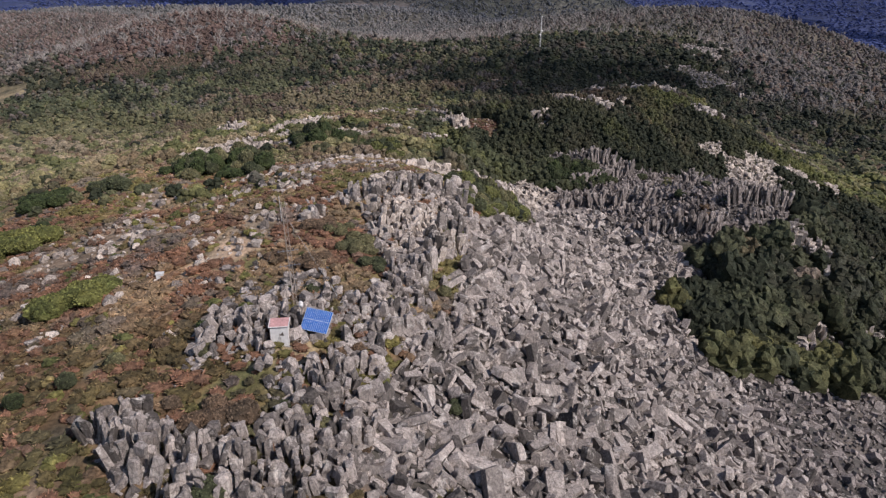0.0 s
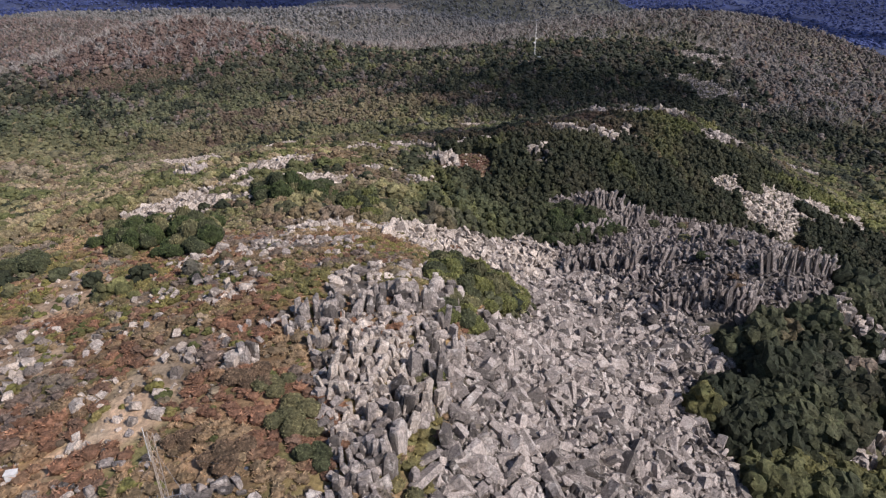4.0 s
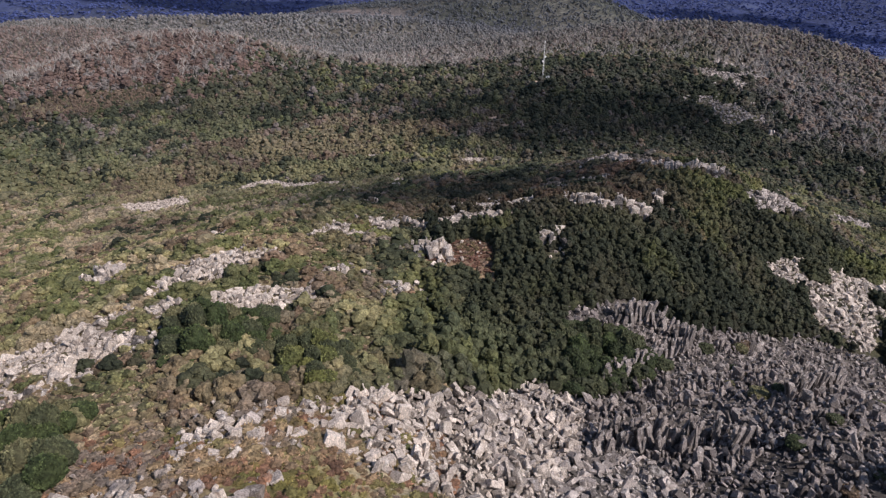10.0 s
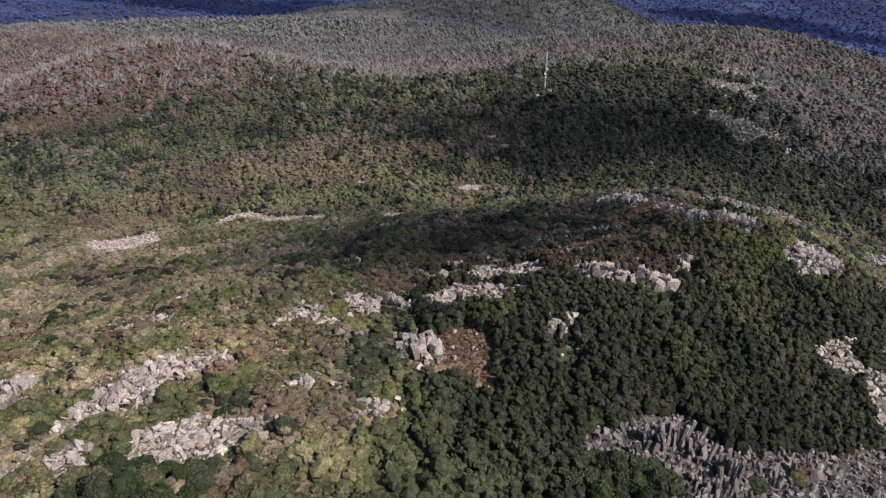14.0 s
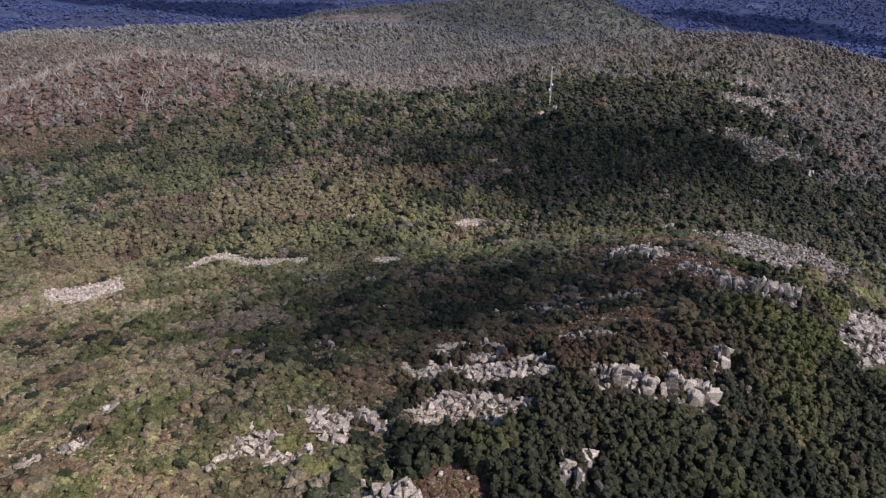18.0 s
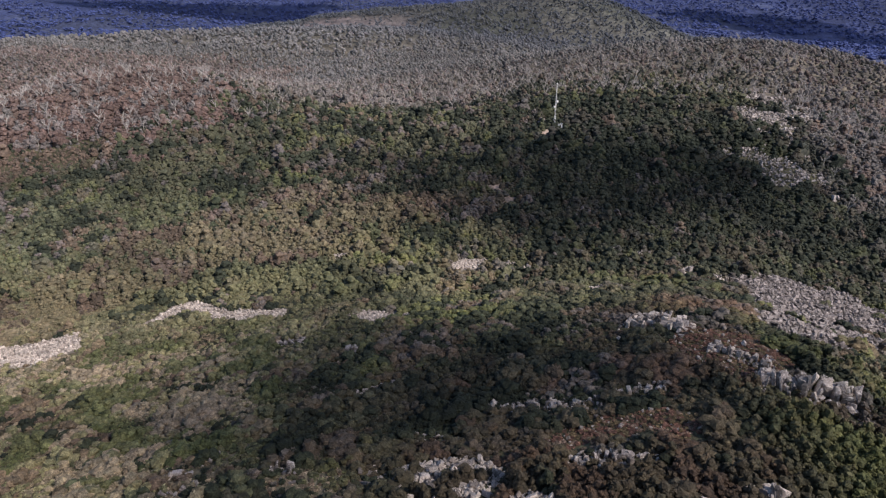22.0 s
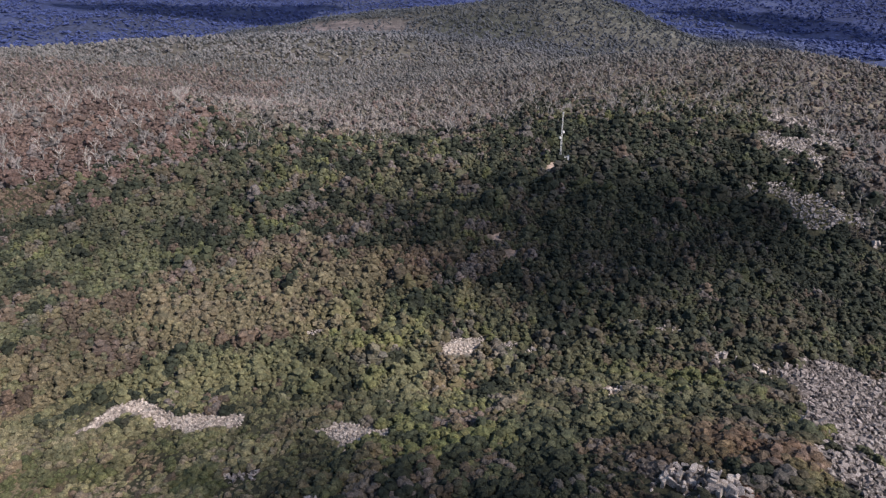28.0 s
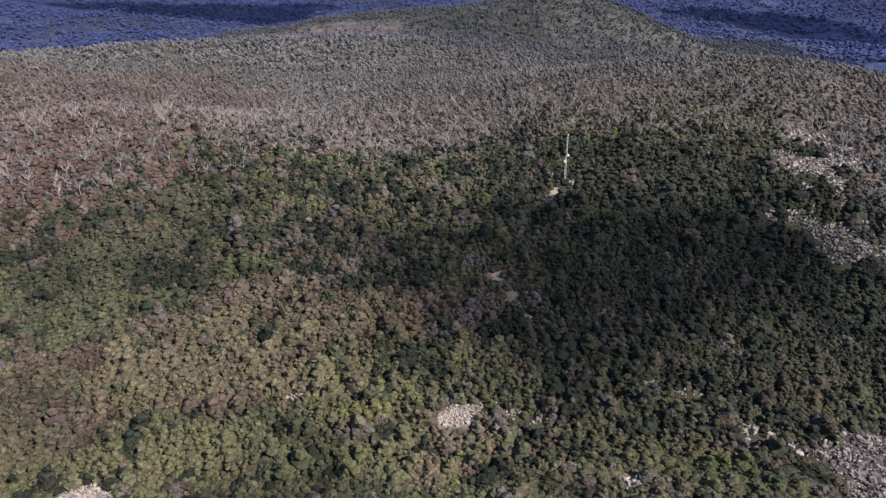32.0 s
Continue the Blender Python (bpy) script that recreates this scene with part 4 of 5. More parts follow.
def outcrop(x, y, half, wide, turn, tall):
    """A jointed mass of blocks along a line, with loose ones fallen round it."""
    mass = new("outcrop")
    mass.location = (x, y, float(height(x, y)))
    tagged(mass, "tall jointed pale dolerite outcrop above the scrub" if tall > 2.5 else "low pale dolerite outcrop in brown heath" if y < 130 and x < 0 else "weathered pale dolerite outcrop standing out of the scrub", "rocks", "outcrops of the ridge")
    c, s = math.cos(radians(turn)), math.sin(radians(turn))
    low = tall < 1.75
    open_heath = low and y < 100
    for loose in (False, True):
        n = int(half * wide * ((1.0 if open_heath else 3.4) if loose else (1.0 if open_heath else 3.0))) + 6
        u, v = rng.uniform(-1, 1, n) * half, rng.normal(size=n) * wide * (0.9 if open_heath else 0.55)
        if loose:
            u, v = u * 1.2, v * 2.1 - 0.3 * wide
        gap = vnoise(x + u, y + v, 2.6, 55) > (0.34 if tall < 3 else 0.10)
        gap[:4] = True
        u, v = u[gap], v[gap]
        n = len(u)
        px, py = x + u * c - v * s, y + u * s + v * c
        size = (0.45 + 1.15 * rng.random(n) ** 2) * (0.8 if loose else 1.0) * np.clip(0.75 + 0.2 * tall, 0.8, 1.4)
        if loose or low:
            dims = np.stack([size * 1.15, size * rng.uniform(0.7, 1.1, n), size * (0.8 if loose else 1.0)], -1)
            rots, z, kinds = turns(n, 180), height(px, py) + size * rng.uniform(0.05, 0.3, n), CHUNK_MESHES
        else:
            rise = tall * np.clip(1.1 - 0.35 * np.abs(v) / wide, 0.5, 1) * (0.30 + 0.85 * vnoise(px, py, 2.0, 56))
            dims = np.stack([size * 1.35, size * rng.uniform(0.8, 1.4, n), rise + 1.0], -1)
            rots, z, kinds = headings(n, turn, 14, 8), height(px, py) + (rise - 1.0) * 0.5, SLAT_MESHES
        rock_parts("block", kinds, mass, np.c_[px, py, z], dims, rots)
    return mass


CHUNK_MESHES = [rock_mesh("block", t, m) for t in CHUNKS + BLOCKS[:7] for m in (ROCK_PALE_ONE, ROCK_PINK_ONE)]
SLAT_MESHES = [rock_mesh("block", t, m) for t in SLATS + CHUNKS[:4] for m in (ROCK_PALE_ONE, ROCK_PINK_ONE)]
for row in OUTCROPS:
    outcrop(*row)



# ---- plants ----
def plant_cover(name, label, category, templates, x, y, wide, tall, colours, lift=0.0, soft=False):
    n = len(x)
    size = np.stack([wide, wide * rng.uniform(0.85, 1.15, n), tall], -1)
    a = rng.random(n) * 2 * np.pi
    rots = np.zeros((n, 3, 3))
    rots[:, 0, 0], rots[:, 0, 1], rots[:, 1, 0], rots[:, 1, 1], rots[:, 2, 2] = np.cos(a), -np.sin(a), np.sin(a), np.cos(a), 1
    return stuff(name, label, category, LEAF, spread(templates, np.c_[x, y, height(x, y) + lift], size, rots, colours), soft)


x, y = scattered((-80, 14, 16, 150), 0.90)
mossy = inside(x, y, UPPER_CRAG) | (inside(x, y, BLUFF) & ((fractal(x, y, 5, 32, 2) > 0.42) | hollow(x, y))) | (inside(x, y, LOWER_CRAG) & (fractal(x, y, 5, 32, 2) > 0.55))
ok = overlooked(x, y) & (mossy | ~bare(x, y)) & (mossy | (heathy(x, y) > 0.3 + 0.5 * rng.random(len(x)))) & (fractal(x, y, 7, 31, 2) > 0.12) & (stony(x, y) < 0.85) & ~on_outcrop(x, y, -0.6, 0.0)
x, y = x[ok], y[ok]
own, mid = rng.random(len(x)), fractal(x, y, 12, 33, 3)
c = np.tile(np.array((0.270, 0.150, 0.096)), (len(x), 1))
c = blend(c, (0.290, 0.205, 0.105), smooth(0.50, 0.66, mid * 0.7 + own * 0.3))
c = blend(c, (0.205, 0.115, 0.078), smooth(0.55, 0.7, fractal(x, y, 8, 34, 3)) * (own > 0.3) * 0.7)
c = blend(c, (0.350, 0.275, 0.165), smooth(0.50, 0.60, fractal(x, y, 6, 36, 3)) * 0.6)
c = blend(c, (0.165, 0.160, 0.058), smooth(0.57, 0.66, mid) * (own > 0.3) * 0.85)
c = blend(c, (0.225, 0.185, 0.160), smooth(0.53, 0.60, fractal(x, y, 7, 44, 3)) * (own > 0.25) * 0.8)
c = blend(c, (0.115, 0.106, 0.044), (1 - smooth(36, 54, y + (mid - 0.5) * 30)) * (own > 0.30) * 0.75)
c = blend(c, (0.205, 0.185, 0.062), smooth(0.55, 0.62, fractal(x, y, 9, 45, 3)) * (own > 0.4) * 0.8)
w = rng.uniform(0.6, 1.5, len(x)) * (0.8 + 0.5 * vnoise(x, y, 5, 67))
plant_cover("heath", "low brown and rust-coloured alpine heath tufts", "heath", BRUSH, x, y, w * 1.1, w * rng.uniform(0.55, 0.95, len(x)), c * (1.02 + 0.34 * rng.random(len(x)))[:, None], -0.08)

x, y = scattered((-75, 16, 14, 135), 1.55)
mossy = (inside(x, y, UPPER_CRAG) & (fractal(x, y, 5, 32, 2) > 0.56)) | (inside(x, y, BLUFF) & (fractal(x, y, 5, 32, 2) > 0.50))
ok = overlooked(x, y) & (mossy | ~bare(x, y)) & (heathy(x, y) > 0.4) & (fractal(x, y, 5, 41, 3) > 0.38 + 0.3 * rng.random(len(x))) & ~on_outcrop(x, y, -0.4, 0.0)
ok &= np.hypot(x + 12.2, y - 43) > 4
x, y = x[ok], y[ok]
own, mid = rng.random(len(x)), fractal(x, y, 10, 42, 3)
c = np.tile(np.array((0.215, 0.135, 0.095)), (len(x), 1))
c = blend(c, (0.200, 0.185, 0.062), smooth(0.42, 0.56, mid * 0.7 + own * 0.3))
c = blend(c, (0.110, 0.118, 0.045), smooth(0.54, 0.64, mid * 0.7 + own * 0.3))
c = blend(c, (0.290, 0.235, 0.165), (own < 0.16) * 0.8)
w = rng.uniform(0.7, 1.7, len(x))
plant_cover("heath_shrubs", "low rounded brown, olive and straw-coloured heath shrubs", "shrubs", CROWNS, x, y, w, w * rng.uniform(0.4, 0.65, len(x)), c * (0.9 + 0.35 * rng.random(len(x)))[:, None], -0.1)

x, y = scattered((-125, 105, 14, 240), 1.15)
ok = overlooked(x, y) & ~bare(x, y) & (heathy(x, y) < 0.6) & ~on_outcrop(x, y, -0.2, 0.0) & (fractal(x, y, 11, 35, 2) < 0.36 + 0.3 * rng.random(len(x)))
x, y = x[ok], y[ok]
own = rng.random(len(x))
c = np.tile(np.array(TAN), (len(x), 1))
c = blend(c, BROWN, smooth(0.2, 0.5, own))
c = blend(c, OLIVE, smooth(0.6, 0.7, own) * 0.9)
c = blend(c, RUST, (own > 0.9) * 0.8)
w = rng.uniform(0.7, 1.8, len(x))
plant_cover("heath", "tan and brown low heath between the shrubs", "heath", TUFTS, x, y, w * 1.1, w * rng.uniform(0.35, 0.65, len(x)), c * (0.92 + 0.5 * rng.random(len(x)))[:, None], -0.08)

x, y = scattered((-2, 172, 86, 280), 0.8)
ok = clearing(x, y) & ~on_outcrop(x, y, -0.6, 0.0)
x, y = x[ok], y[ok]
own = rng.random(len(x))
c = np.tile(np.array((0.168, 0.092, 0.066)), (len(x), 1))
c = blend(c, (0.150, 0.120, 0.060), (own > 0.72) * 0.8)
c = blend(c, (0.245, 0.180, 0.130), (own < 0.18) * 0.8)
w = rng.uniform(0.7, 1.6, len(x))
plant_cover("heath", "low rust-red heath in a clearing among dark scrub", "heath", TUFTS, x, y, w * 1.1, w * rng.uniform(0.3, 0.6, len(x)), c, -0.08)
STREWN = [(-2, 172), (84, 172), (84, 280), (-2, 280)]
rock_field("scattered_stones", "pale stones strewn through rust-red heath", STREWN, 1.3, 0.3, 1.3, CHUNKS, ROCK_PALE, 180, None, 0.0, 0.72, clearing)

# shrubs of the ridge and its shoulders
x, y = scattered((-240, 14, 270, 335), 1.62)
ok = overlooked(x, y) & ~open_ground(x, y, 1.3) & ~((x > 60) & bare(x, y + 2.6)) & (~on_outcrop(x, y, 0.0, 0.7) | (vnoise(x, y, 3.2, 57) < np.where(x < 5, 0.16, 0.26)))
h = heathy(x, y)
ok &= rng.random(len(x)) > h * (1.0 - 0.35 * smooth(80, 105, y) * (fractal(x, y, 9, 38, 2) > 0.5))
ok &= (fractal(x, y, 11, 35, 2) > 0.30) | (x > 5) | (y > 230)
outer = np.abs(x - 10) > 104 + 0.45 * np.maximum(y - 120, 0)
ok &= ~outer | (rng.random(len(x)) < 0.42)
x, y, outer = x[ok], y[ok], outer[ok]


def forested(x, y):
    """How far a place is closed dark forest: the hollow behind the rib, the slope under the knoll and the gully beside the talus."""
    hollow = smooth(-4, 10, x) * smooth(114, 134, y) * (1 - smooth(205, 235, y - np.where(x > 62, 34, 0))) * (1 - smooth(110, 150, x))
    gully = smooth(28, 36, x) * smooth(66, 74, y) * (1 - smooth(118, 128, y)) * (1 - smooth(120, 150, x))
    return np.maximum(hollow, gully)


dense = forested(x, y) > rng.random(len(x))
w = 1.4 + 2.0 * rng.random(len(x)) ** 1.8
big = fractal(x, y, 9, 37, 2)
w *= (0.6 + 0.7 * smooth(0.25, 0.75, big)) * np.where(outer, 1.8, 1.0)
c = plant_colour(x, y)
close = ~dense & (y < 150)
rest = ~dense & ~close
w[rest & (x < 0)] *= 0.85
w[close] *= np.where(x[close] > 28, 1.05, 0.85)
plant_cover("scrub", "mixed green, tan and brown shrubs along the ridge", "shrubs", NEAR_CROWNS, x[close], y[close], w[close] * 1.1, w[close] * rng.uniform(0.7, 1.1, close.sum()), c[close], -0.2)
plant_cover("scrub", "mixed green, tan and brown mountain scrub", "shrubs", CROWNS, x[rest], y[rest], w[rest] * 1.4, w[rest] * rng.uniform(0.7, 1.05, rest.sum()), c[rest], -0.25)
for box_, cell, low, add, crowns, label in (((-4, 122, 150, 275), 1.05, 0.95, 0.95, TALL_CROWNS, "dense dark green mountain forest"), ((26, 64, 150, 122), 1.6, 1.7, 1.5, NEAR_CROWNS, "dark green thicket in the gully beside the talus")):
    x, y = scattered(box_, cell)
    ok = overlooked(x, y) & (forested(x, y) > rng.random(len(x))) & ~open_ground(x, y, 0.9) & ~open_ground(x, y, 2.6) & (~on_outcrop(x, y, 0.0, 1.0) | (vnoise(x, y, 3.2, 57) < 0.22))
    x, y = x[ok], y[ok]
    foot = np.exp(-(((x - 3) / 16) ** 2 + ((y - 146) / 14) ** 2))
    stay = rng.random(len(x)) > 0.4 * foot
    x, y, foot = x[stay], y[stay], foot[stay]
    w = (low + add * rng.random(len(x)) ** 1.6) * (0.85 + 0.4 * vnoise(x, y, 8, 66)) * (1 + 0.7 * foot)
    plant_cover("forest", label, "forest", crowns, x, y, w * 1.5, w * rng.uniform(1.3, 2.0, len(x)), plant_colour(x, y), -0.3)

# low growth that closes the gaps under the shrubs
x, y = scattered((-170, 40, 190, 335), 1.75)
ok = overlooked(x, y) & ~open_ground(x, y, 0.6) & ~on_outcrop(x, y, -0.6, 0.0) & (heathy(x, y) < 0.5) & (np.abs(x - 10) < 55 + 0.3 * y) & (y < 275) & ((forested(x, y) < 0.6) | on_outcrop(x, y, 1.0, 1.4))
x, y = x[ok], y[ok]
w = rng.uniform(1.2, 2.2, len(x))
plant_cover("undergrowth", "low green and brown undergrowth between the shrubs", "shrubs", TUFTS, x, y, w, w * rng.uniform(0.5, 0.8, len(x)), plant_colour(x, y), -0.1)

# the saddle and the slope up to the mast
def before_talus(x, y):
    """The boulder streams under the far spur and the low ground below them."""
    return inside(x, y, EAST_TALUS) | inside(x + 2, y + 5, EAST_TALUS)


x, y = scattered((-300, 335, 330, 470), 1.9)
x2, y2 = scattered((-460, 470, 500, 640), 2.7)
fine = np.concatenate([np.full(len(x), 0.92), np.full(len(x2), 1.30)])
x, y = np.concatenate([x, x2]), np.concatenate([y, y2])
inner = np.abs(x - 15) < 0.78 * (y - 190) + 62
ok = overlooked(x, y) & ~open_ground(x, y, 2.6) & ~on_outcrop(x, y) & (inner | (rng.random(len(x)) < 0.30))
ok &= ~before_talus(x, y) | (fractal(x, y, 13, 139, 2) > 0.59)
x, y, inner, fine = x[ok], y[ok], inner[ok], fine[ok]
w = (1.3 + 1.9 * rng.random(len(x)) ** 2.0) * (0.85 + 0.45 * vnoise(x, y, 7, 64)) * (1 - 0.45 * inside(x, y, FOOT_HEATH)) * fine * np.where(inner, 1, 1.25) * np.where(rng.random(len(x)) < 0.16, 1.5, 0.97)
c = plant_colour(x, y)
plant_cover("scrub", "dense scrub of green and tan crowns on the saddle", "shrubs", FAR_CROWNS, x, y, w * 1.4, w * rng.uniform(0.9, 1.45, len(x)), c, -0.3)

# woods on the plateau
x, y = scattered((-800, 620, 800, 1150), 6.3)
ok = overlooked(x, y) & ~(before_talus(x, y) & (fractal(x, y, 13, 139, 2) < 0.59))
x, y = x[ok], y[ok]
w = rng.uniform(4.0, 7.4, len(x))
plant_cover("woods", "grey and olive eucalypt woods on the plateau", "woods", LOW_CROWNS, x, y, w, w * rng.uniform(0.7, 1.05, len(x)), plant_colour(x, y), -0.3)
def meadow(x, y):
    """The open brown flat behind the plateau."""
    return np.exp(-(((x + 310) / 210) ** 4 + ((y - 1850) / 150) ** 4)) > 0.5


x, y = rng.uniform(-1000, 1100, 26000), 1120 + 1650 * rng.random(26000) ** 1.1
ok = overlooked(x, y) & (haze_share(x, y) < 0.8) & (~meadow(x, y) | (rng.random(len(x)) < 0.3))
x, y = x[ok], y[ok]
w = rng.uniform(6, 13, len(x))
plant_cover("far_woods", "distant grey-green eucalypt forest with haze painted into it", "woods", LOW_CROWNS, x, y, w, w * rng.uniform(0.6, 0.95, len(x)), plant_colour(x, y), -1.5)
y = 2000 + 2700 * rng.random(22000)
x = rng.uniform(-0.72, 0.72, 22000) * y
ok = overlooked(x, y) & (haze_share(x, y) > 0.5) & (fractal(x, y, 160, 82, 3) > 0.36)
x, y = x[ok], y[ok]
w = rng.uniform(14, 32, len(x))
plant_cover("far_woods", "forest of the distant valleys and ranges, haze blue in its colour", "woods", LOW_CROWNS, x, y, w, w * rng.uniform(0.35, 0.55, len(x)), plant_colour(x, y) * 1.35, -2.0)


# ---- clouds that shade the slopes ----
def cloud(x, y, wide, deep, turn, seed):
    """A fair-weather cloud whose shadow falls round x, y."""
    high = 3000.0
    r = np.random.default_rng(seed)
    bm = bmesh.new()
    bmesh.ops.create_icosphere(bm, subdivisions=5, radius=1.0)
    v, f = arrays(bm)
    a = np.arctan2(v[:, 1], v[:, 0])
    rim = 1 + 0.16 * np.sin(3 * a + seed) + 0.10 * np.sin(7 * a + 2 * seed) + 0.06 * np.sin(13 * a + seed)
    lump = 0.85 + 0.3 * fractal(v[:, 0] * 10 + seed, v[:, 1] * 10 + v[:, 2] * 7, 3, seed, 3)
    v = v * np.stack([rim * lump * wide, rim * lump * deep, lump * min(wide, deep) * 0.5], -1)
    v[:, 2] = np.where(v[:, 2] < 0, v[:, 2] * 0.25, v[:, 2])
    ob = new("cloud", mesh_of("cloud", v, f, None, True))
    ob.data.materials.append(CLOUD)
    ground_z = float(height(x, y))
    p = Vector((x, y, ground_z)) + SUN * (high / SUN.z)
    ob.matrix_basis = pose(*p, 0, 0, turn)
    return tagged(ob, "white fair-weather cloud drifting high over the ridge", "cloud", "drifting clouds")


CLOUD = plain_material("cloud_white", (0.85, 0.86, 0.88), 1.0, 0.0, 0.05)
nt = CLOUD.node_tree
thin = nt.nodes.new("ShaderNodeMixShader")
thin.inputs[0].default_value = 0.48
nt.links.new(nt.nodes["Principled BSDF"].outputs[0], thin.inputs[1])
nt.links.new(nt.nodes.new("ShaderNodeBsdfTransparent").outputs[0], thin.inputs[2])
nt.links.new(thin.outputs[0], nt.nodes["Material Output"].inputs[0])
cloud(80, 452, 112, 60, 10, 1)
cloud(-8, 262, 64, 44, 4, 2)
cloud(1560, 2900, 900, 230, -66, 3)
cloud(-1350, 3850, 720, 260, 8, 5)



# ---- rock things that stand out ----
BOULDER_MESHES = [rock_mesh("boulder", t, ROCK_PINK_ONE) for t in SPLINTERS + BLOCKS[7:11]]
COLUMN_MESHES = [rock_mesh("column", t, ROCK_PINK_ONE) for t in SLATS_UP + PILLARS[:5]]

# the 280 largest blocks of the talus, each lying on its neighbours
x, y = scattered(bounds(SCREE), 2.6)
ok = inside(x, y, SCREE) & (np.hypot(x - 10, y - 60) < 48)
for px, py in list(zip(x[ok], y[ok]))[:280]:
    size = 1.5 + 1.7 * float(rng.random()) ** 2
    ob = new("boulder", BOULDER_MESHES[int(rng.integers(len(BOULDER_MESHES)))])
    turn = Matrix(turns(1, 65)[0].tolist()).to_4x4()
    ob.matrix_basis = Matrix.Translation((px, py, float(height(px, py)) + 0.22 * size)) @ turn @ Matrix.Diagonal((size, size, size, 1))
    tagged(ob, "large angular pinkish-grey dolerite block on the talus", "boulder", "large blocks of the talus")

# the cliff along the east edge of the summit: each column a part
CLIFF = [(3.0, 88), (3.2, 80), (2.6, 72), (0.5, 66), (-1.5, 60), (-2.2, 54), (-3.5, 48), (-5.0, 41), (-6.5, 35)]
cliff = new("rock_cliff")
cliff.location = (1, 65, float(height(1, 65)))
tagged(cliff, "cliff of tall jointed pinkish-grey dolerite columns", "cliff", kind="structure")
CREST_CLIFF = [(-13.5, 73.5), (-11, 75.5), (-8, 76.5), (-5, 77.5), (-2, 80), (1.8, 84)]
for line, count, inward, low, high in ((CLIFF, 130, (-1, 0), 0.9, 2.1), (CREST_CLIFF, 80, (-0.25, 1), 0.8, 2.6)):
    for k in range(count):
        a = rng.random() * (len(line) - 1.001)
        i, f = int(a), a - int(a)
        back = float(rng.uniform(-0.6, 3.4))
        px = line[i][0] * (1 - f) + line[i + 1][0] * f + back * inward[0] + float(rng.normal() * 0.3)
        py = line[i][1] * (1 - f) + line[i + 1][1] * f + back * inward[1] + float(rng.normal() * 0.3)
        wide = float(rng.uniform(0.9, 2.2))
        crest = low + (high - low) * float(vnoise(px, py, 4, 17))
        if py < 58:
            crest -= 0.6
        foot = float(height(px, py)) - 1.5
        tall = max(2.2, 1.5 + crest + rng.uniform(-0.6, 0.5) + (float(height(px - 1.5, py)) - foot - 1.5) * (line is CLIFF) - max(0.0, 0.6 - back) * 1.3)
        ob = new("column", COLUMN_MESHES[int(rng.integers(len(COLUMN_MESHES)))])
        ob.parent = cliff
        ob.matrix_basis = Matrix.Translation(Vector((px, py, foot)) - cliff.location) @ pose(0, 0, 0, rng.normal() * 6, rng.normal() * 6, 15 + 90 * rng.integers(0, 4) + rng.normal() * 9) @ Matrix.Diagonal((wide, wide * 0.85, tall, 1))


# rows of tall columns that step up the rib, leaning together
RIB_COLUMNS = [rock_mesh("column", t, ROCK_DARK_ONE) for t in SLATS_UP + [(v + [0, 0, 0.5], f) for v, f in SPLINTERS[8:]]]
RIB_ROWS = [
    [(25, 132), (31, 132.5), (37, 131), (44, 130)],
    [(29, 146), (35, 150), (40, 154), (47, 157)],
    [(39, 114), (45, 115), (50, 112), (54, 113)],
    [(56, 119), (63, 121), (70, 121)],
    [(54, 138), (64, 147), (74, 155)],
    [(35, 163), (41, 164), (48, 161)],
]
for row in RIB_ROWS:
    rib = new("rock_rib")
    rib.location = (*row[0], float(height(*row[0])))
    tagged(rib, "row of tall leaning dark dolerite columns stepping up the rib", "rocks", "rows of the rib")
    run = sum(math.dist(a, b) for a, b in zip(row, row[1:]))
    for k in range(int(run * 4.2)):
        a = rng.random() * (len(row) - 1.001)
        i, f = int(a), a - int(a)
        back = float(rng.uniform(-0.4, 2.6))
        px = row[i][0] * (1 - f) + row[i + 1][0] * f + 0.3 * back + float(rng.normal() * 0.3)
        py = row[i][1] * (1 - f) + row[i + 1][1] * f + back
        wide = float(rng.uniform(0.8, 1.7))
        tall = 2.6 + 2.6 * float(vnoise(px, py, 4, 18)) + float(rng.uniform(-0.5, 0.4)) - max(0.0, 0.5 - back)
        ob = new("column", RIB_COLUMNS[int(rng.integers(len(RIB_COLUMNS)))])
        ob.parent = rib
        ob.matrix_basis = Matrix.Translation(Vector((px, py, float(height(px, py)) - 1.0)) - rib.location) @ pose(0, 0, 0, rng.normal() * 4, -13 + rng.normal() * 4, 24 + 180 * rng.integers(0, 2) + rng.normal() * 9) @ Matrix.Diagonal((wide, wide * 0.8, tall + 1.0, 1))


# ---- trees and shrubs that stand out ----
def tree_parts(seed, colour, trunk_high, lean=0.1):
    """A shrub or small tree: forked trunk and a crown of leaf clumps, one metre wide."""
    r = random.Random(seed)
    root = new("shrub")
    bm = bmesh.new()
    for k in range(3):
        a = 2.1 * k + r.random()
        m = Matrix.Translation((0.05 * math.cos(a), 0.05 * math.sin(a), 0.15)) @ pose(0, 0, 0, r.uniform(5, 25), 0, math.degrees(a))
        bmesh.ops.create_cone(bm, cap_ends=True, segments=6, radius1=0.04, radius2=0.015, depth=0.5 + trunk_high, matrix=m)
    part("trunk", bm, BARK, root)
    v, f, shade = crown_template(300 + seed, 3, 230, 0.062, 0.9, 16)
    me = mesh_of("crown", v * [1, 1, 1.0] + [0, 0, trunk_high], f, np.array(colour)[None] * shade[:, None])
    me.materials.append(LEAF)
    crown = new("crown", me)
    crown.parent = root
    return root


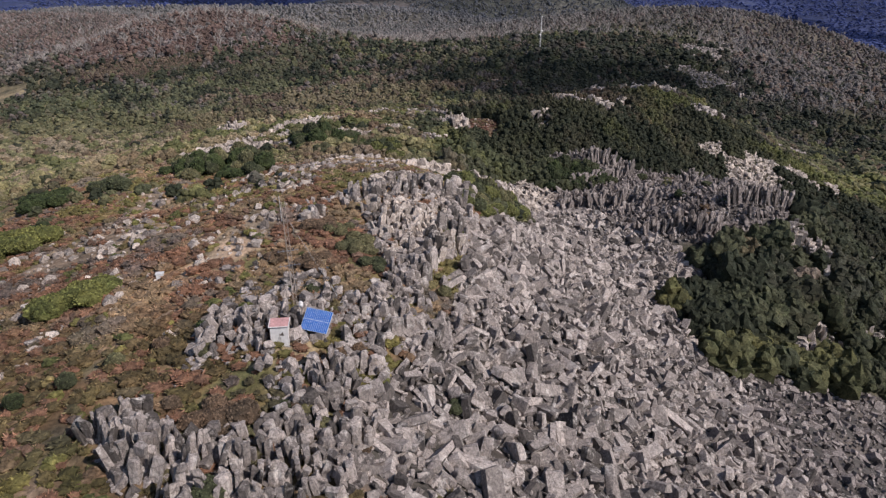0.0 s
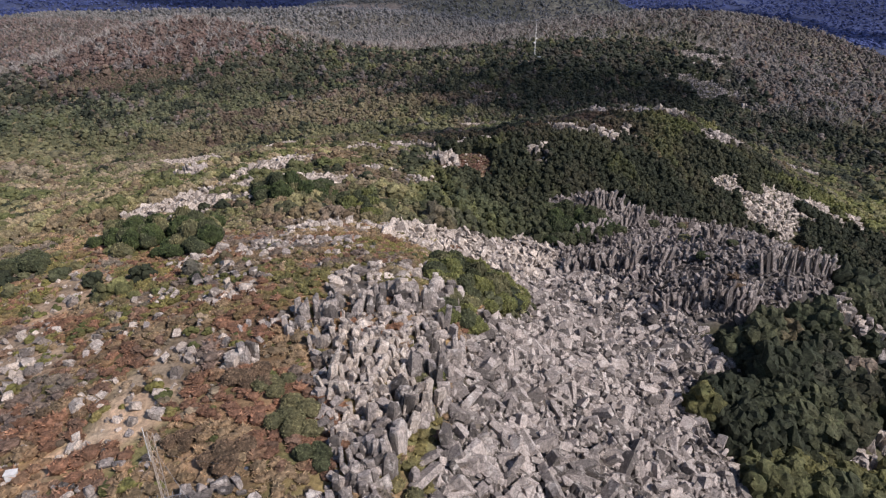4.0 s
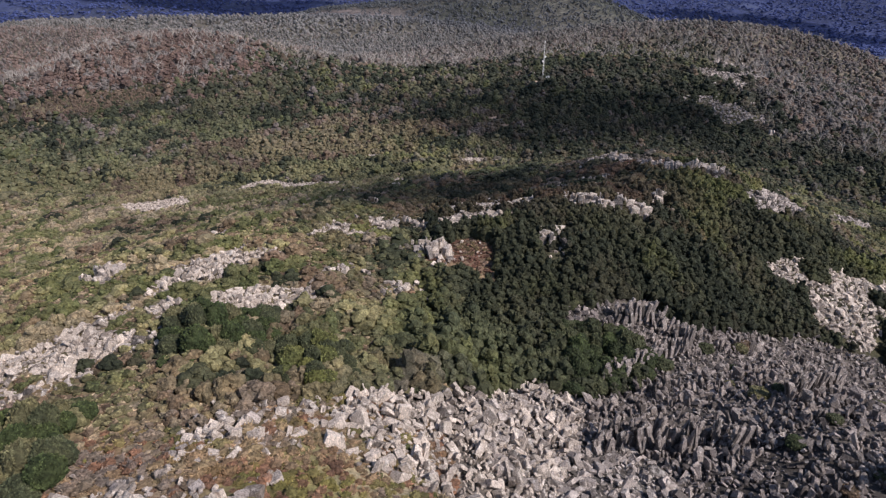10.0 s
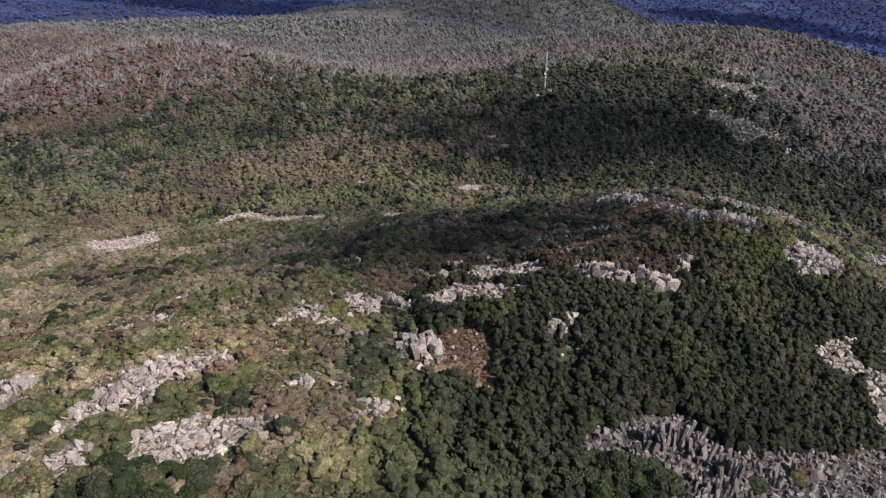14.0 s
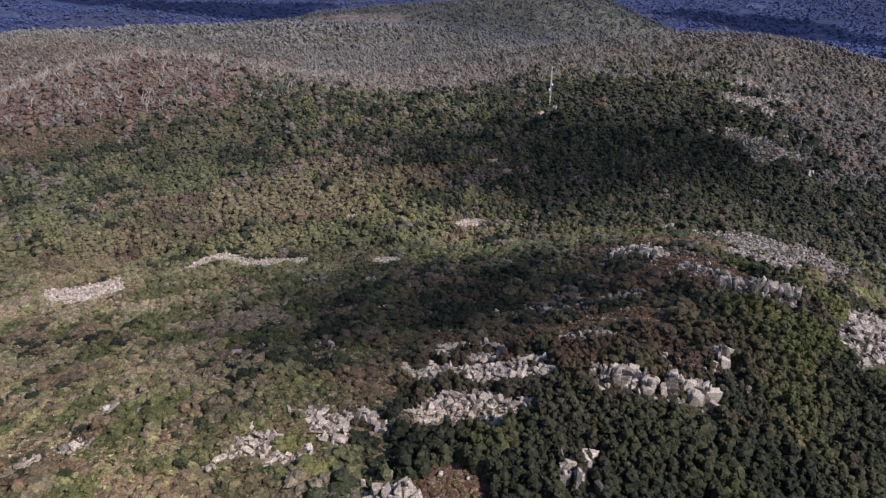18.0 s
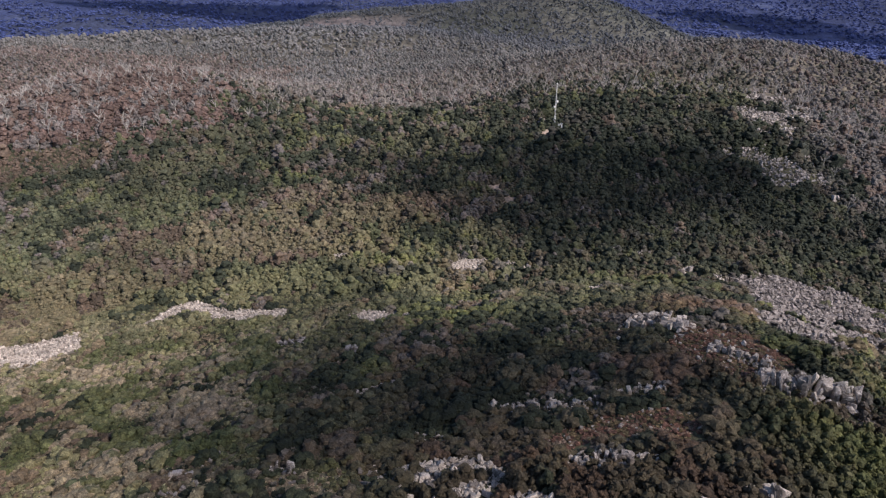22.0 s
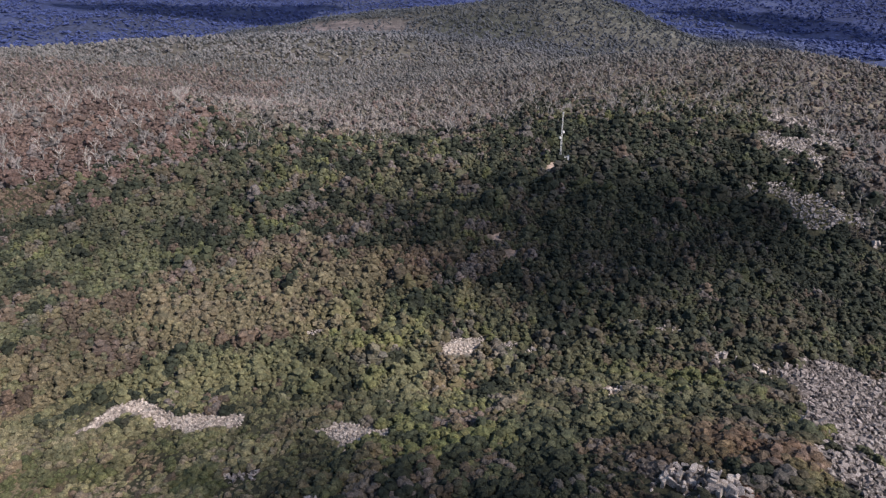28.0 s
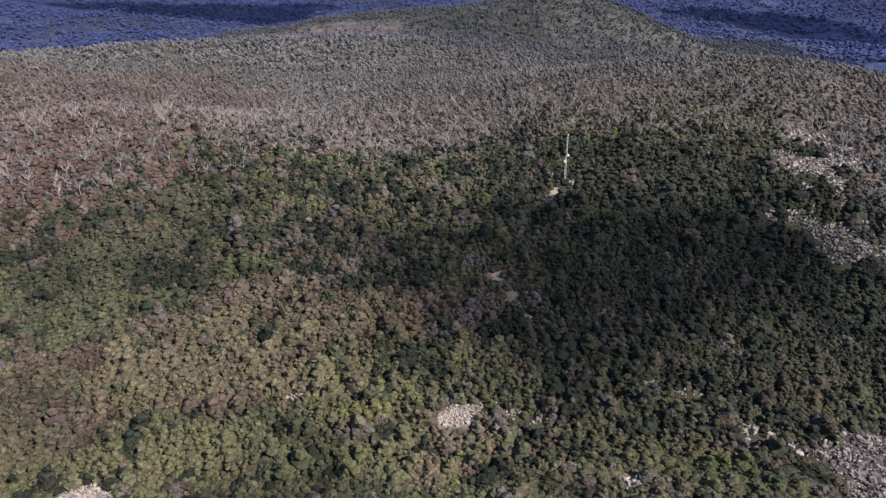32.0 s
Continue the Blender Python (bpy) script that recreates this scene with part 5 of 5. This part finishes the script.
SHRUB_KINDS = [
    (tree_parts(1, LIME, 0.08), "bright yellow-green rounded shrub in the heath"),
    (tree_parts(2, (0.052, 0.067, 0.031), 0.10), "dense dark green wind-shaped shrub"),
    (tree_parts(3, GREEN, 0.08), "mid-green leafy shrub between pale rocks"),
    (tree_parts(4, OLIVE, 0.08), "olive-brown leafy shrub on the ridge"),
    (tree_parts(5, BROWN, 0.06), "brown dry shrub on the ridge"),
    (tree_parts(6, (0.070, 0.092, 0.036), 0.08), "deep green leafy shrub in a thicket"),
    (tree_parts(7, (0.158, 0.166, 0.060), 0.08), "light green domed shrub in a thicket"),
]
for k, (kind, label) in enumerate(SHRUB_KINDS):
    tagged(kind, label, "shrub", "shrubs of the ridge")
    kind.matrix_basis = pose(-36 + 3 * k, 36 + 2 * k, float(height(-36 + 3 * k, 36 + 2 * k)) - 0.1) @ Matrix.Scale(1.6, 4)


def shrub(kind, x, y, wide, tall):
    m = pose(x, y, float(height(x, y)) - 0.1, 0, 0, rng.uniform(0, 360))
    ob = copy_thing(SHRUB_KINDS[kind][0], m)
    ob.matrix_basis = m @ Matrix.Diagonal((wide, wide, tall, 1))
    return ob


for x, y, wide, count, kind in [(-62, 81, 9.5, 10, 0), (-38.5, 55.5, 7.5, 9, 0), (-66, 90, 4, 4, 1), (-72, 104, 9, 8, 5), (-63, 109, 8, 7, 2), (-10.2, 62, 5, 7, 3), (-7.5, 59, 3.6, 5, 2), (-14, 58, 4, 5, 4), (-15, 67, 4, 6, 4), (-12.5, 66, 3.5, 5, 3), (-18, 60, 3, 5, 4), (-16.5, 35, 5, 9, 4), (-14.5, 33.5, 3, 4, 3)]:
    for k in range(count):
        a, d = 2.4 * k, wide * 0.42 * math.sqrt(k / count)
        w = wide * float(rng.uniform(0.34, 0.52))
        shrub(kind, x + d * math.cos(a), y + d * math.sin(a), w, w * 0.75)
for x, y, wide, tall, kind in [(-9, 35.5, 1.6, 1.3, 3), (-9, 43, 1.4, 1.3, 4), (-0.5, 57, 1.6, 1.5, 3), (0.6, 41, 1.5, 1.4, 2), (-7.6, 44.4, 1.3, 1.2, 4), (-10.6, 40.5, 1.2, 1.0, 4)]:
    shrub(kind, x, y, wide, tall)
for zone, cell, low, high, kinds in ((BIG_THICKET, 1.8, 2.2, 3.3, (6, 2, 6, 3)), (RIB_THICKET, 2.5, 2.7, 3.9, (1, 1, 5, 2)), (WEST_THICKET, 2.4, 2.7, 4.0, (5, 3, 5, 2)), (NORTH_THICKET, 2.4, 2.8, 4.1, (5, 2, 5, 3)), (FOOT_THICKET, 1.9, 2.2, 3.4, (2, 6, 2, 0))):
    x, y = scattered(bounds(zone), cell)
    ok = inside(x, y, zone)
    for px, py in zip(x[ok], y[ok]):
        w = float(rng.uniform(low, high))
        rim = float(near_line(np.array(px), np.array(py), zone + zone[:1]))
        shrub(int(kinds[int(rng.integers(4))]), px, py, w, w * float(rng.uniform(0.6, 0.8)) * (1.0 + 0.32 * min(rim, 3.5)))
for px, py in zip(rng.uniform(26, 92, 70), rng.uniform(108, 172, 70)):
    if inside(px, py, RIB) and fractal(px, py, 8, 91, 2) < 0.47:
        w = float(rng.uniform(1.6, 3.4))
        shrub(int(rng.integers(1, 5)), px, py, w, w * 0.7)
for px, py in zip(rng.uniform(-26, 2, 56), rng.uniform(28, 74, 56)):
    if inside(px, py, BLUFF) and np.hypot(px + 12.5, py - 43) > 5:
        w = float(rng.uniform(0.8, 2.2))
        shrub(int(rng.integers(2, 5)), px, py, w, w * 0.8)


def snag(seed):
    """A dead eucalypt, bleached: a bent trunk with bare limbs, ten metres high."""
    r = random.Random(seed)
    bm = bmesh.new()

    def limb(base, way, length, thick):
        m = Matrix.Translation(base + way * length / 2) @ way.to_track_quat("Z", "Y").to_matrix().to_4x4()
        bmesh.ops.create_cone(bm, cap_ends=False, segments=3, radius1=thick, radius2=thick * 0.45, depth=length, matrix=m)
        return base + way * length

    top = limb(Vector((0, 0, -0.3)), Vector((r.uniform(-0.1, 0.1), r.uniform(-0.1, 0.1), 1)).normalized(), 4.8, 0.26)
    for k in range(7):
        way = Vector((math.cos(1.3 * k + r.random()), math.sin(1.3 * k + r.random()), r.uniform(0.8, 2.0))).normalized()
        tip = limb(top - Vector((0, 0, r.uniform(0, 1.6))), way, r.uniform(1.8, 3.4), 0.15)
        for _ in range(2):
            limb(tip, (way + Vector((r.uniform(-0.7, 0.7), r.uniform(-0.7, 0.7), 0.3))).normalized(), r.uniform(0.9, 1.9), 0.08)
    return arrays(bm)


SNAGS = [snag(s) for s in range(8)]
SNAG_MESHES = []
for t in SNAGS:
    SNAG_MESHES.append(rock_mesh("dead_tree", t, DEADWOOD))
x, y = scattered((-360, 430, 340, 800), 7.0)
mid = fractal(x, y, 60, 62, 3)
burnt = inside(x, y, BURNT) & ~inside(x, y, FOOT_HEATH)
ok = overlooked(x, y) & (burnt | (x > 215 + 0.22 * (y - 480)) | (smooth(560, 640, y + (mid - 0.5) * 120 + np.maximum(-x, 0) * 0.3) > 0.6)) & (rng.random(len(x)) < np.where(burnt, 0.38, 0.30))
x, y = x[ok], y[ok]
near = np.argsort(np.hypot(x, y - 214))
for k in near[:240]:
    size = float(rng.uniform(0.75, 1.45))
    ob = new("dead_tree", SNAG_MESHES[k % 8])
    ob.matrix_basis = pose(x[k], y[k], float(height(x[k], y[k])), 0, 0, rng.uniform(0, 360)) @ Matrix.Scale(size, 4)
    tagged(ob, "bleached leafless dead eucalypt above the burnt scrub", "dead tree", "dead trees of the plateau")
x, y = x[near[240:]], y[near[240:]]
x2, y2 = scattered((-600, 800, 500, 1100), 18)
ok = overlooked(x2, y2) & (rng.random(len(x2)) < 0.35)
x, y = np.concatenate([x, x2[ok]]), np.concatenate([y, y2[ok]])
size = rng.uniform(0.8, 1.5, len(x))
stuff("dead_trees", "bleached dead eucalypts scattered over the far plateau", "dead trees", DEADWOOD, spread(SNAGS, np.c_[x, y, height(x, y)], np.stack([size] * 3, -1), turns(len(x), 8)))


# ---- the radio site on the summit ----
WHITE = plain_material("white_panel", (0.72, 0.70, 0.67), 0.5)
PINK_ROOF = plain_material("faded_red_roof", (0.62, 0.36, 0.34), 0.7, 0.0, 0.35)
CELL = plain_material("solar_cell", (0.040, 0.140, 0.46), 0.25, 0.0, 0.2)
FRAME = plain_material("aluminium", (0.62, 0.63, 0.65), 0.35, 1.0)
STEEL = plain_material("galvanised_steel", (0.45, 0.46, 0.47), 0.5, 1.0)
BACKING = plain_material("module_backing", (0.46, 0.52, 0.62), 0.4)
RUSTY = plain_material("weathered_steel", (0.48, 0.40, 0.33), 0.7, 0.1)
DARK = plain_material("dark_gap", (0.04, 0.04, 0.04), 0.8)


def box(bm, x0, y0, z0, x1, y1, z1, bevel=0.0):
    made = bmesh.ops.create_cube(bm, size=1.0, matrix=Matrix.Translation(((x0 + x1) / 2, (y0 + y1) / 2, (z0 + z1) / 2)) @ Matrix.Diagonal((x1 - x0, y1 - y0, z1 - z0, 1)))
    if bevel:
        edges = list({e for v in made["verts"] for e in v.link_edges})
        bmesh.ops.bevel(bm, geom=edges, offset=bevel, segments=2, affect="EDGES")
    return bm


def rod(bm, a, b, radius, segments=8):
    a, b = Vector(a), Vector(b)
    way = b - a
    m = Matrix.Translation((a + b) / 2) @ way.to_track_quat("Z", "Y").to_matrix().to_4x4()
    bmesh.ops.create_cone(bm, cap_ends=True, segments=segments, radius1=radius, radius2=radius, depth=way.length, matrix=m)
    return bm


hut = new("equipment_hut")
tagged(hut, "small white metal equipment hut with a faded red roof among boulders", "hut")
hut.matrix_basis = pose(-13.75, 43.4, 0.82, 0, 0, 8)
part("body", box(bmesh.new(), -0.70, -0.52, 0.1, 0.70, 0.52, 1.95, 0.02), WHITE, hut)
part("plinth", box(bmesh.new(), -0.78, -0.60, -0.9, 0.78, 0.60, 0.1), plain_material("concrete", (0.33, 0.31, 0.29), 0.9), hut, "grey concrete plinth")
for side in (-1, 1):
    leaf = part("door", box(bmesh.new(), min(0.02 * side, 0.64 * side), -0.56, 0.14, max(0.02 * side, 0.64 * side), -0.523, 1.86, 0.01), WHITE, hut)
    part("handle", rod(bmesh.new(), (0.08 * side, -0.575, 0.85), (0.08 * side, -0.575, 1.05), 0.015), STEEL, leaf, "steel handle")
    part("corner_post", box(bmesh.new(), 0.67 * side - 0.03, -0.57, 0.1, 0.67 * side + 0.03, -0.523, 1.95), WHITE, hut)
bm = bmesh.new()
profile = [(-0.77, -0.62, 1.96), (0.77, -0.62, 1.96), (0.77, 0.62, 2.10), (-0.77, 0.62, 2.10)]
low = [bm.verts.new(p) for p in profile]
high = [bm.verts.new((p[0], p[1], p[2] + 0.07)) for p in profile]
bm.faces.new(low[::-1])
bm.faces.new(high)
for i in range(4):
    bm.faces.new((low[i], low[(i + 1) % 4], high[(i + 1) % 4], high[i]))
roof = part("roof", bm, PINK_ROOF, hut, "faded red sheet roof")
for a, b in (((-0.79, -0.64, 2.02), (0.79, -0.64, 2.02)), ((-0.79, -0.64, 2.02), (-0.79, 0.64, 2.16)), ((0.79, -0.64, 2.02), (0.79, 0.64, 2.16))):
    part("roof_trim", rod(bmesh.new(), a, b, 0.04, 6), WHITE, roof, "white roof trim")
for k in range(9):
    u = -0.72 + 0.18 * k
    part("roof_rib", rod(bmesh.new(), (u, -0.62, 2.035), (u, 0.62, 2.175), 0.015, 6), PINK_ROOF, roof)

panel = new("solar_array")
tagged(panel, "blue solar array of two rows tilted on a steel post", "solar panel")
panel.matrix_basis = pose(-11.25, 44.8, 0.35, 0, 7, -9) @ Matrix.Diagonal((0.93, 1.08, 1.08, 1))
rack = pose(0, 0, 1.85, 40, 0, 0)
for row in range(2):
    y0 = -0.90 + 0.91 * row
    bm = box(bmesh.new(), -1.24, y0, 0.0, 1.24, y0 + 0.905, 0.035)
    bm.transform(rack)
    module = part("module", bm, BACKING, panel, "long blue solar module in a thin grey frame")
    for k in range(14):
        u = -1.205 + 0.1735 * k
        bm = box(bmesh.new(), u, y0 + 0.02, 0.036, u + 0.140, y0 + 0.885, 0.041)
        bm.transform(rack)
        part("cell_strip", bm, CELL, module, "blue cell strip")
for u in (-0.9, 0.9):
    bm = box(bmesh.new(), u - 0.04, -0.9, -0.08, u + 0.04, 0.92, -0.002)
    bm.transform(rack)
    part("rail", bm, STEEL, panel)
part("post", rod(bmesh.new(), (-0.9, 0.1, -1.6), (-0.9, 0.1, 1.85), 0.05), STEEL, panel)
part("post", rod(bmesh.new(), (0.9, 0.1, -1.6), (0.9, 0.1, 1.85), 0.05), STEEL, panel)
part("strut", rod(bmesh.new(), (-0.9, -0.9, -0.4), (-0.9, -0.4, 1.55), 0.03), STEEL, panel)
part("strut", rod(bmesh.new(), (0.9, -0.9, -0.4), (0.9, -0.4, 1.55), 0.03), STEEL, panel)


dome = new("sensor_dome")
tagged(dome, "white domed sensor housing on a thin post beside the solar array", "sensor")
dome.matrix_basis = pose(-12.55, 46.0, float(height(-12.55, 46.0)))
part("post", rod(bmesh.new(), (0, 0, -0.4), (0, 0, 1.8), 0.035), STEEL, dome)
bm = rod(bmesh.new(), (0, 0, 1.8), (0, 0, 2.12), 0.19, 16)
bmesh.ops.create_uvsphere(bm, u_segments=16, v_segments=8, radius=0.19, matrix=Matrix.Translation((0, 0, 2.12)))
part("housing", bm, WHITE, dome, "white rounded housing", True)


def lattice(x, y, high, half, pieces, label, lean=0.0):
    """A slender three-legged lattice mast with rungs."""
    z0 = float(height(x, y)) - 0.3
    mast = new("lattice_mast")
    tagged(mast, label, "mast")
    mast.matrix_basis = pose(x, y, z0, 0, lean, 20)
    feet = [(half * math.cos(2.094 * k), half * math.sin(2.094 * k)) for k in range(3)]
    for fx, fy in feet:
        part("leg", rod(bmesh.new(), (fx, fy, 0), (fx, fy, high), half * 0.12, 6), RUSTY, mast)
    for k in range(pieces):
        a, b = high * k / pieces, high * (k + 1) / pieces
        bm = bmesh.new()
        for i in range(3):
            rod(bm, (*feet[i], a), (*feet[(i + 1) % 3], b), half * 0.065, 4)
        part("bracing", bm, RUSTY, mast)
    return mast, z0


mast, z0 = lattice(-13.9, 49.0, 10.4, 0.21, 14, "thin steel lattice radio mast held by guy wires", -1.4)
part("antenna", rod(bmesh.new(), (-0.21, 0, 8.6), (-0.21, 0, 10.9), 0.025, 6), WHITE, mast, "white whip antenna")
for z in (5.9, 4.5):
    aerial = part("yagi", rod(bmesh.new(), (-0.9, 0, z), (0.9, 0, z), 0.03, 6), FRAME, mast, "aluminium aerial boom")
    for k in range(5):
        part("element", rod(bmesh.new(), (-0.8 + 0.4 * k, -0.35, z + 0.03), (-0.8 + 0.4 * k, 0.35, z + 0.03), 0.012, 4), FRAME, aerial)
for gx_, gy_ in ((-7.0, 45.5), (-6.2, 44.6), (-18.0, 47.2), (-12.5, 57.0)):
    wire = new("guy_wire")
    g = float(height(gx_, gy_)) + 0.2
    wire.location = (gx_, gy_, g)
    tagged(wire, "thin steel guy wire anchored in the rocks", "wire", "guy wires of the mast")
    part("cable", rod(bmesh.new(), (0, 0, 0), (-13.95 - gx_, 49.0 - gy_, z0 + 9.0 - g), 0.006, 5), STEEL, wire)
    part("anchor", box(bmesh.new(), -0.12, -0.12, -0.5, 0.12, 0.12, 0.05, 0.01), STEEL, wire)

box_thing = new("weather_box")
tagged(box_thing, "small white box standing in brown heath", "box")
box_thing.matrix_basis = pose(-30.3, 57.8, float(height(-30.3, 57.8)), 0, 0, 15)
part("case", box(bmesh.new(), -0.38, -0.3, 0.25, 0.38, 0.3, 0.85, 0.03), WHITE, box_thing)
part("lid", box(bmesh.new(), -0.42, -0.34, 0.852, 0.42, 0.34, 0.90, 0.01), WHITE, box_thing)
for u in (-0.32, 0.32):
    for v in (-0.25, 0.25):
        part("leg", box(bmesh.new(), u - 0.03, v - 0.03, -0.3, u + 0.03, v + 0.03, 0.25), STEEL, box_thing)

# ---- the far mast and its hut ----
tower = new("radio_tower")
tagged(tower, "pale tapered radio tower with drum antennas above the forest", "tower")
base = float(height(70.8, 524.8))
tower.matrix_basis = pose(70.8, 524.8, base, 0, 0, 30)
for k in range(4):
    fx, fy = 0.55 * math.cos(1.571 * k), 0.55 * math.sin(1.571 * k)
    part("leg", rod(bmesh.new(), (fx, fy, -0.5), (fx * 0.45, fy * 0.45, 27.0), 0.09, 6), WHITE, tower)
for k in range(18):
    bm = bmesh.new()
    for i in range(4):
        s0, s1 = 0.55 - 0.30 * k / 18, 0.55 - 0.30 * (k + 1) / 18
        rod(bm, (s0 * math.cos(1.571 * i), s0 * math.sin(1.571 * i), 1.5 * k), (s1 * math.cos(1.571 * (i + 1)), s1 * math.sin(1.571 * (i + 1)), 1.5 * k + 1.5), 0.06, 4)
    part("bracing", bm, WHITE, tower)
for z, a in ((13.0, -1.0), (16.0, 0.9), (26.6, 0.0)):
    drum = part("drum_antenna", rod(bmesh.new(), (a, -0.5, z), (a, 0.25, z), 0.65 if a else 0.35, 16), WHITE, tower, "white drum antenna")
    part("bracket", rod(bmesh.new(), (a, 0, z), (0, 0, z), 0.05, 6), STEEL, drum)
cabin = new("equipment_cabin")
tagged(cabin, "grey equipment cabin in a forest clearing beside the tower", "cabin")
cabin.matrix_basis = pose(74.0, 525.5, float(height(74, 525.5)), 0, 0, 15)
part("body", box(bmesh.new(), -1.5, -1.1, -0.5, 1.5, 1.1, 2.5, 0.04), plain_material("grey_cladding", (0.42, 0.43, 0.44), 0.6), cabin)
part("roof", box(bmesh.new(), -1.65, -1.25, 2.5, 1.65, 1.25, 2.68, 0.03), FRAME, cabin, "pale metal roof")
part("door", box(bmesh.new(), -0.45, -1.15, 0.0, 0.45, -1.103, 2.0, 0.01), DARK, cabin, "dark steel door")
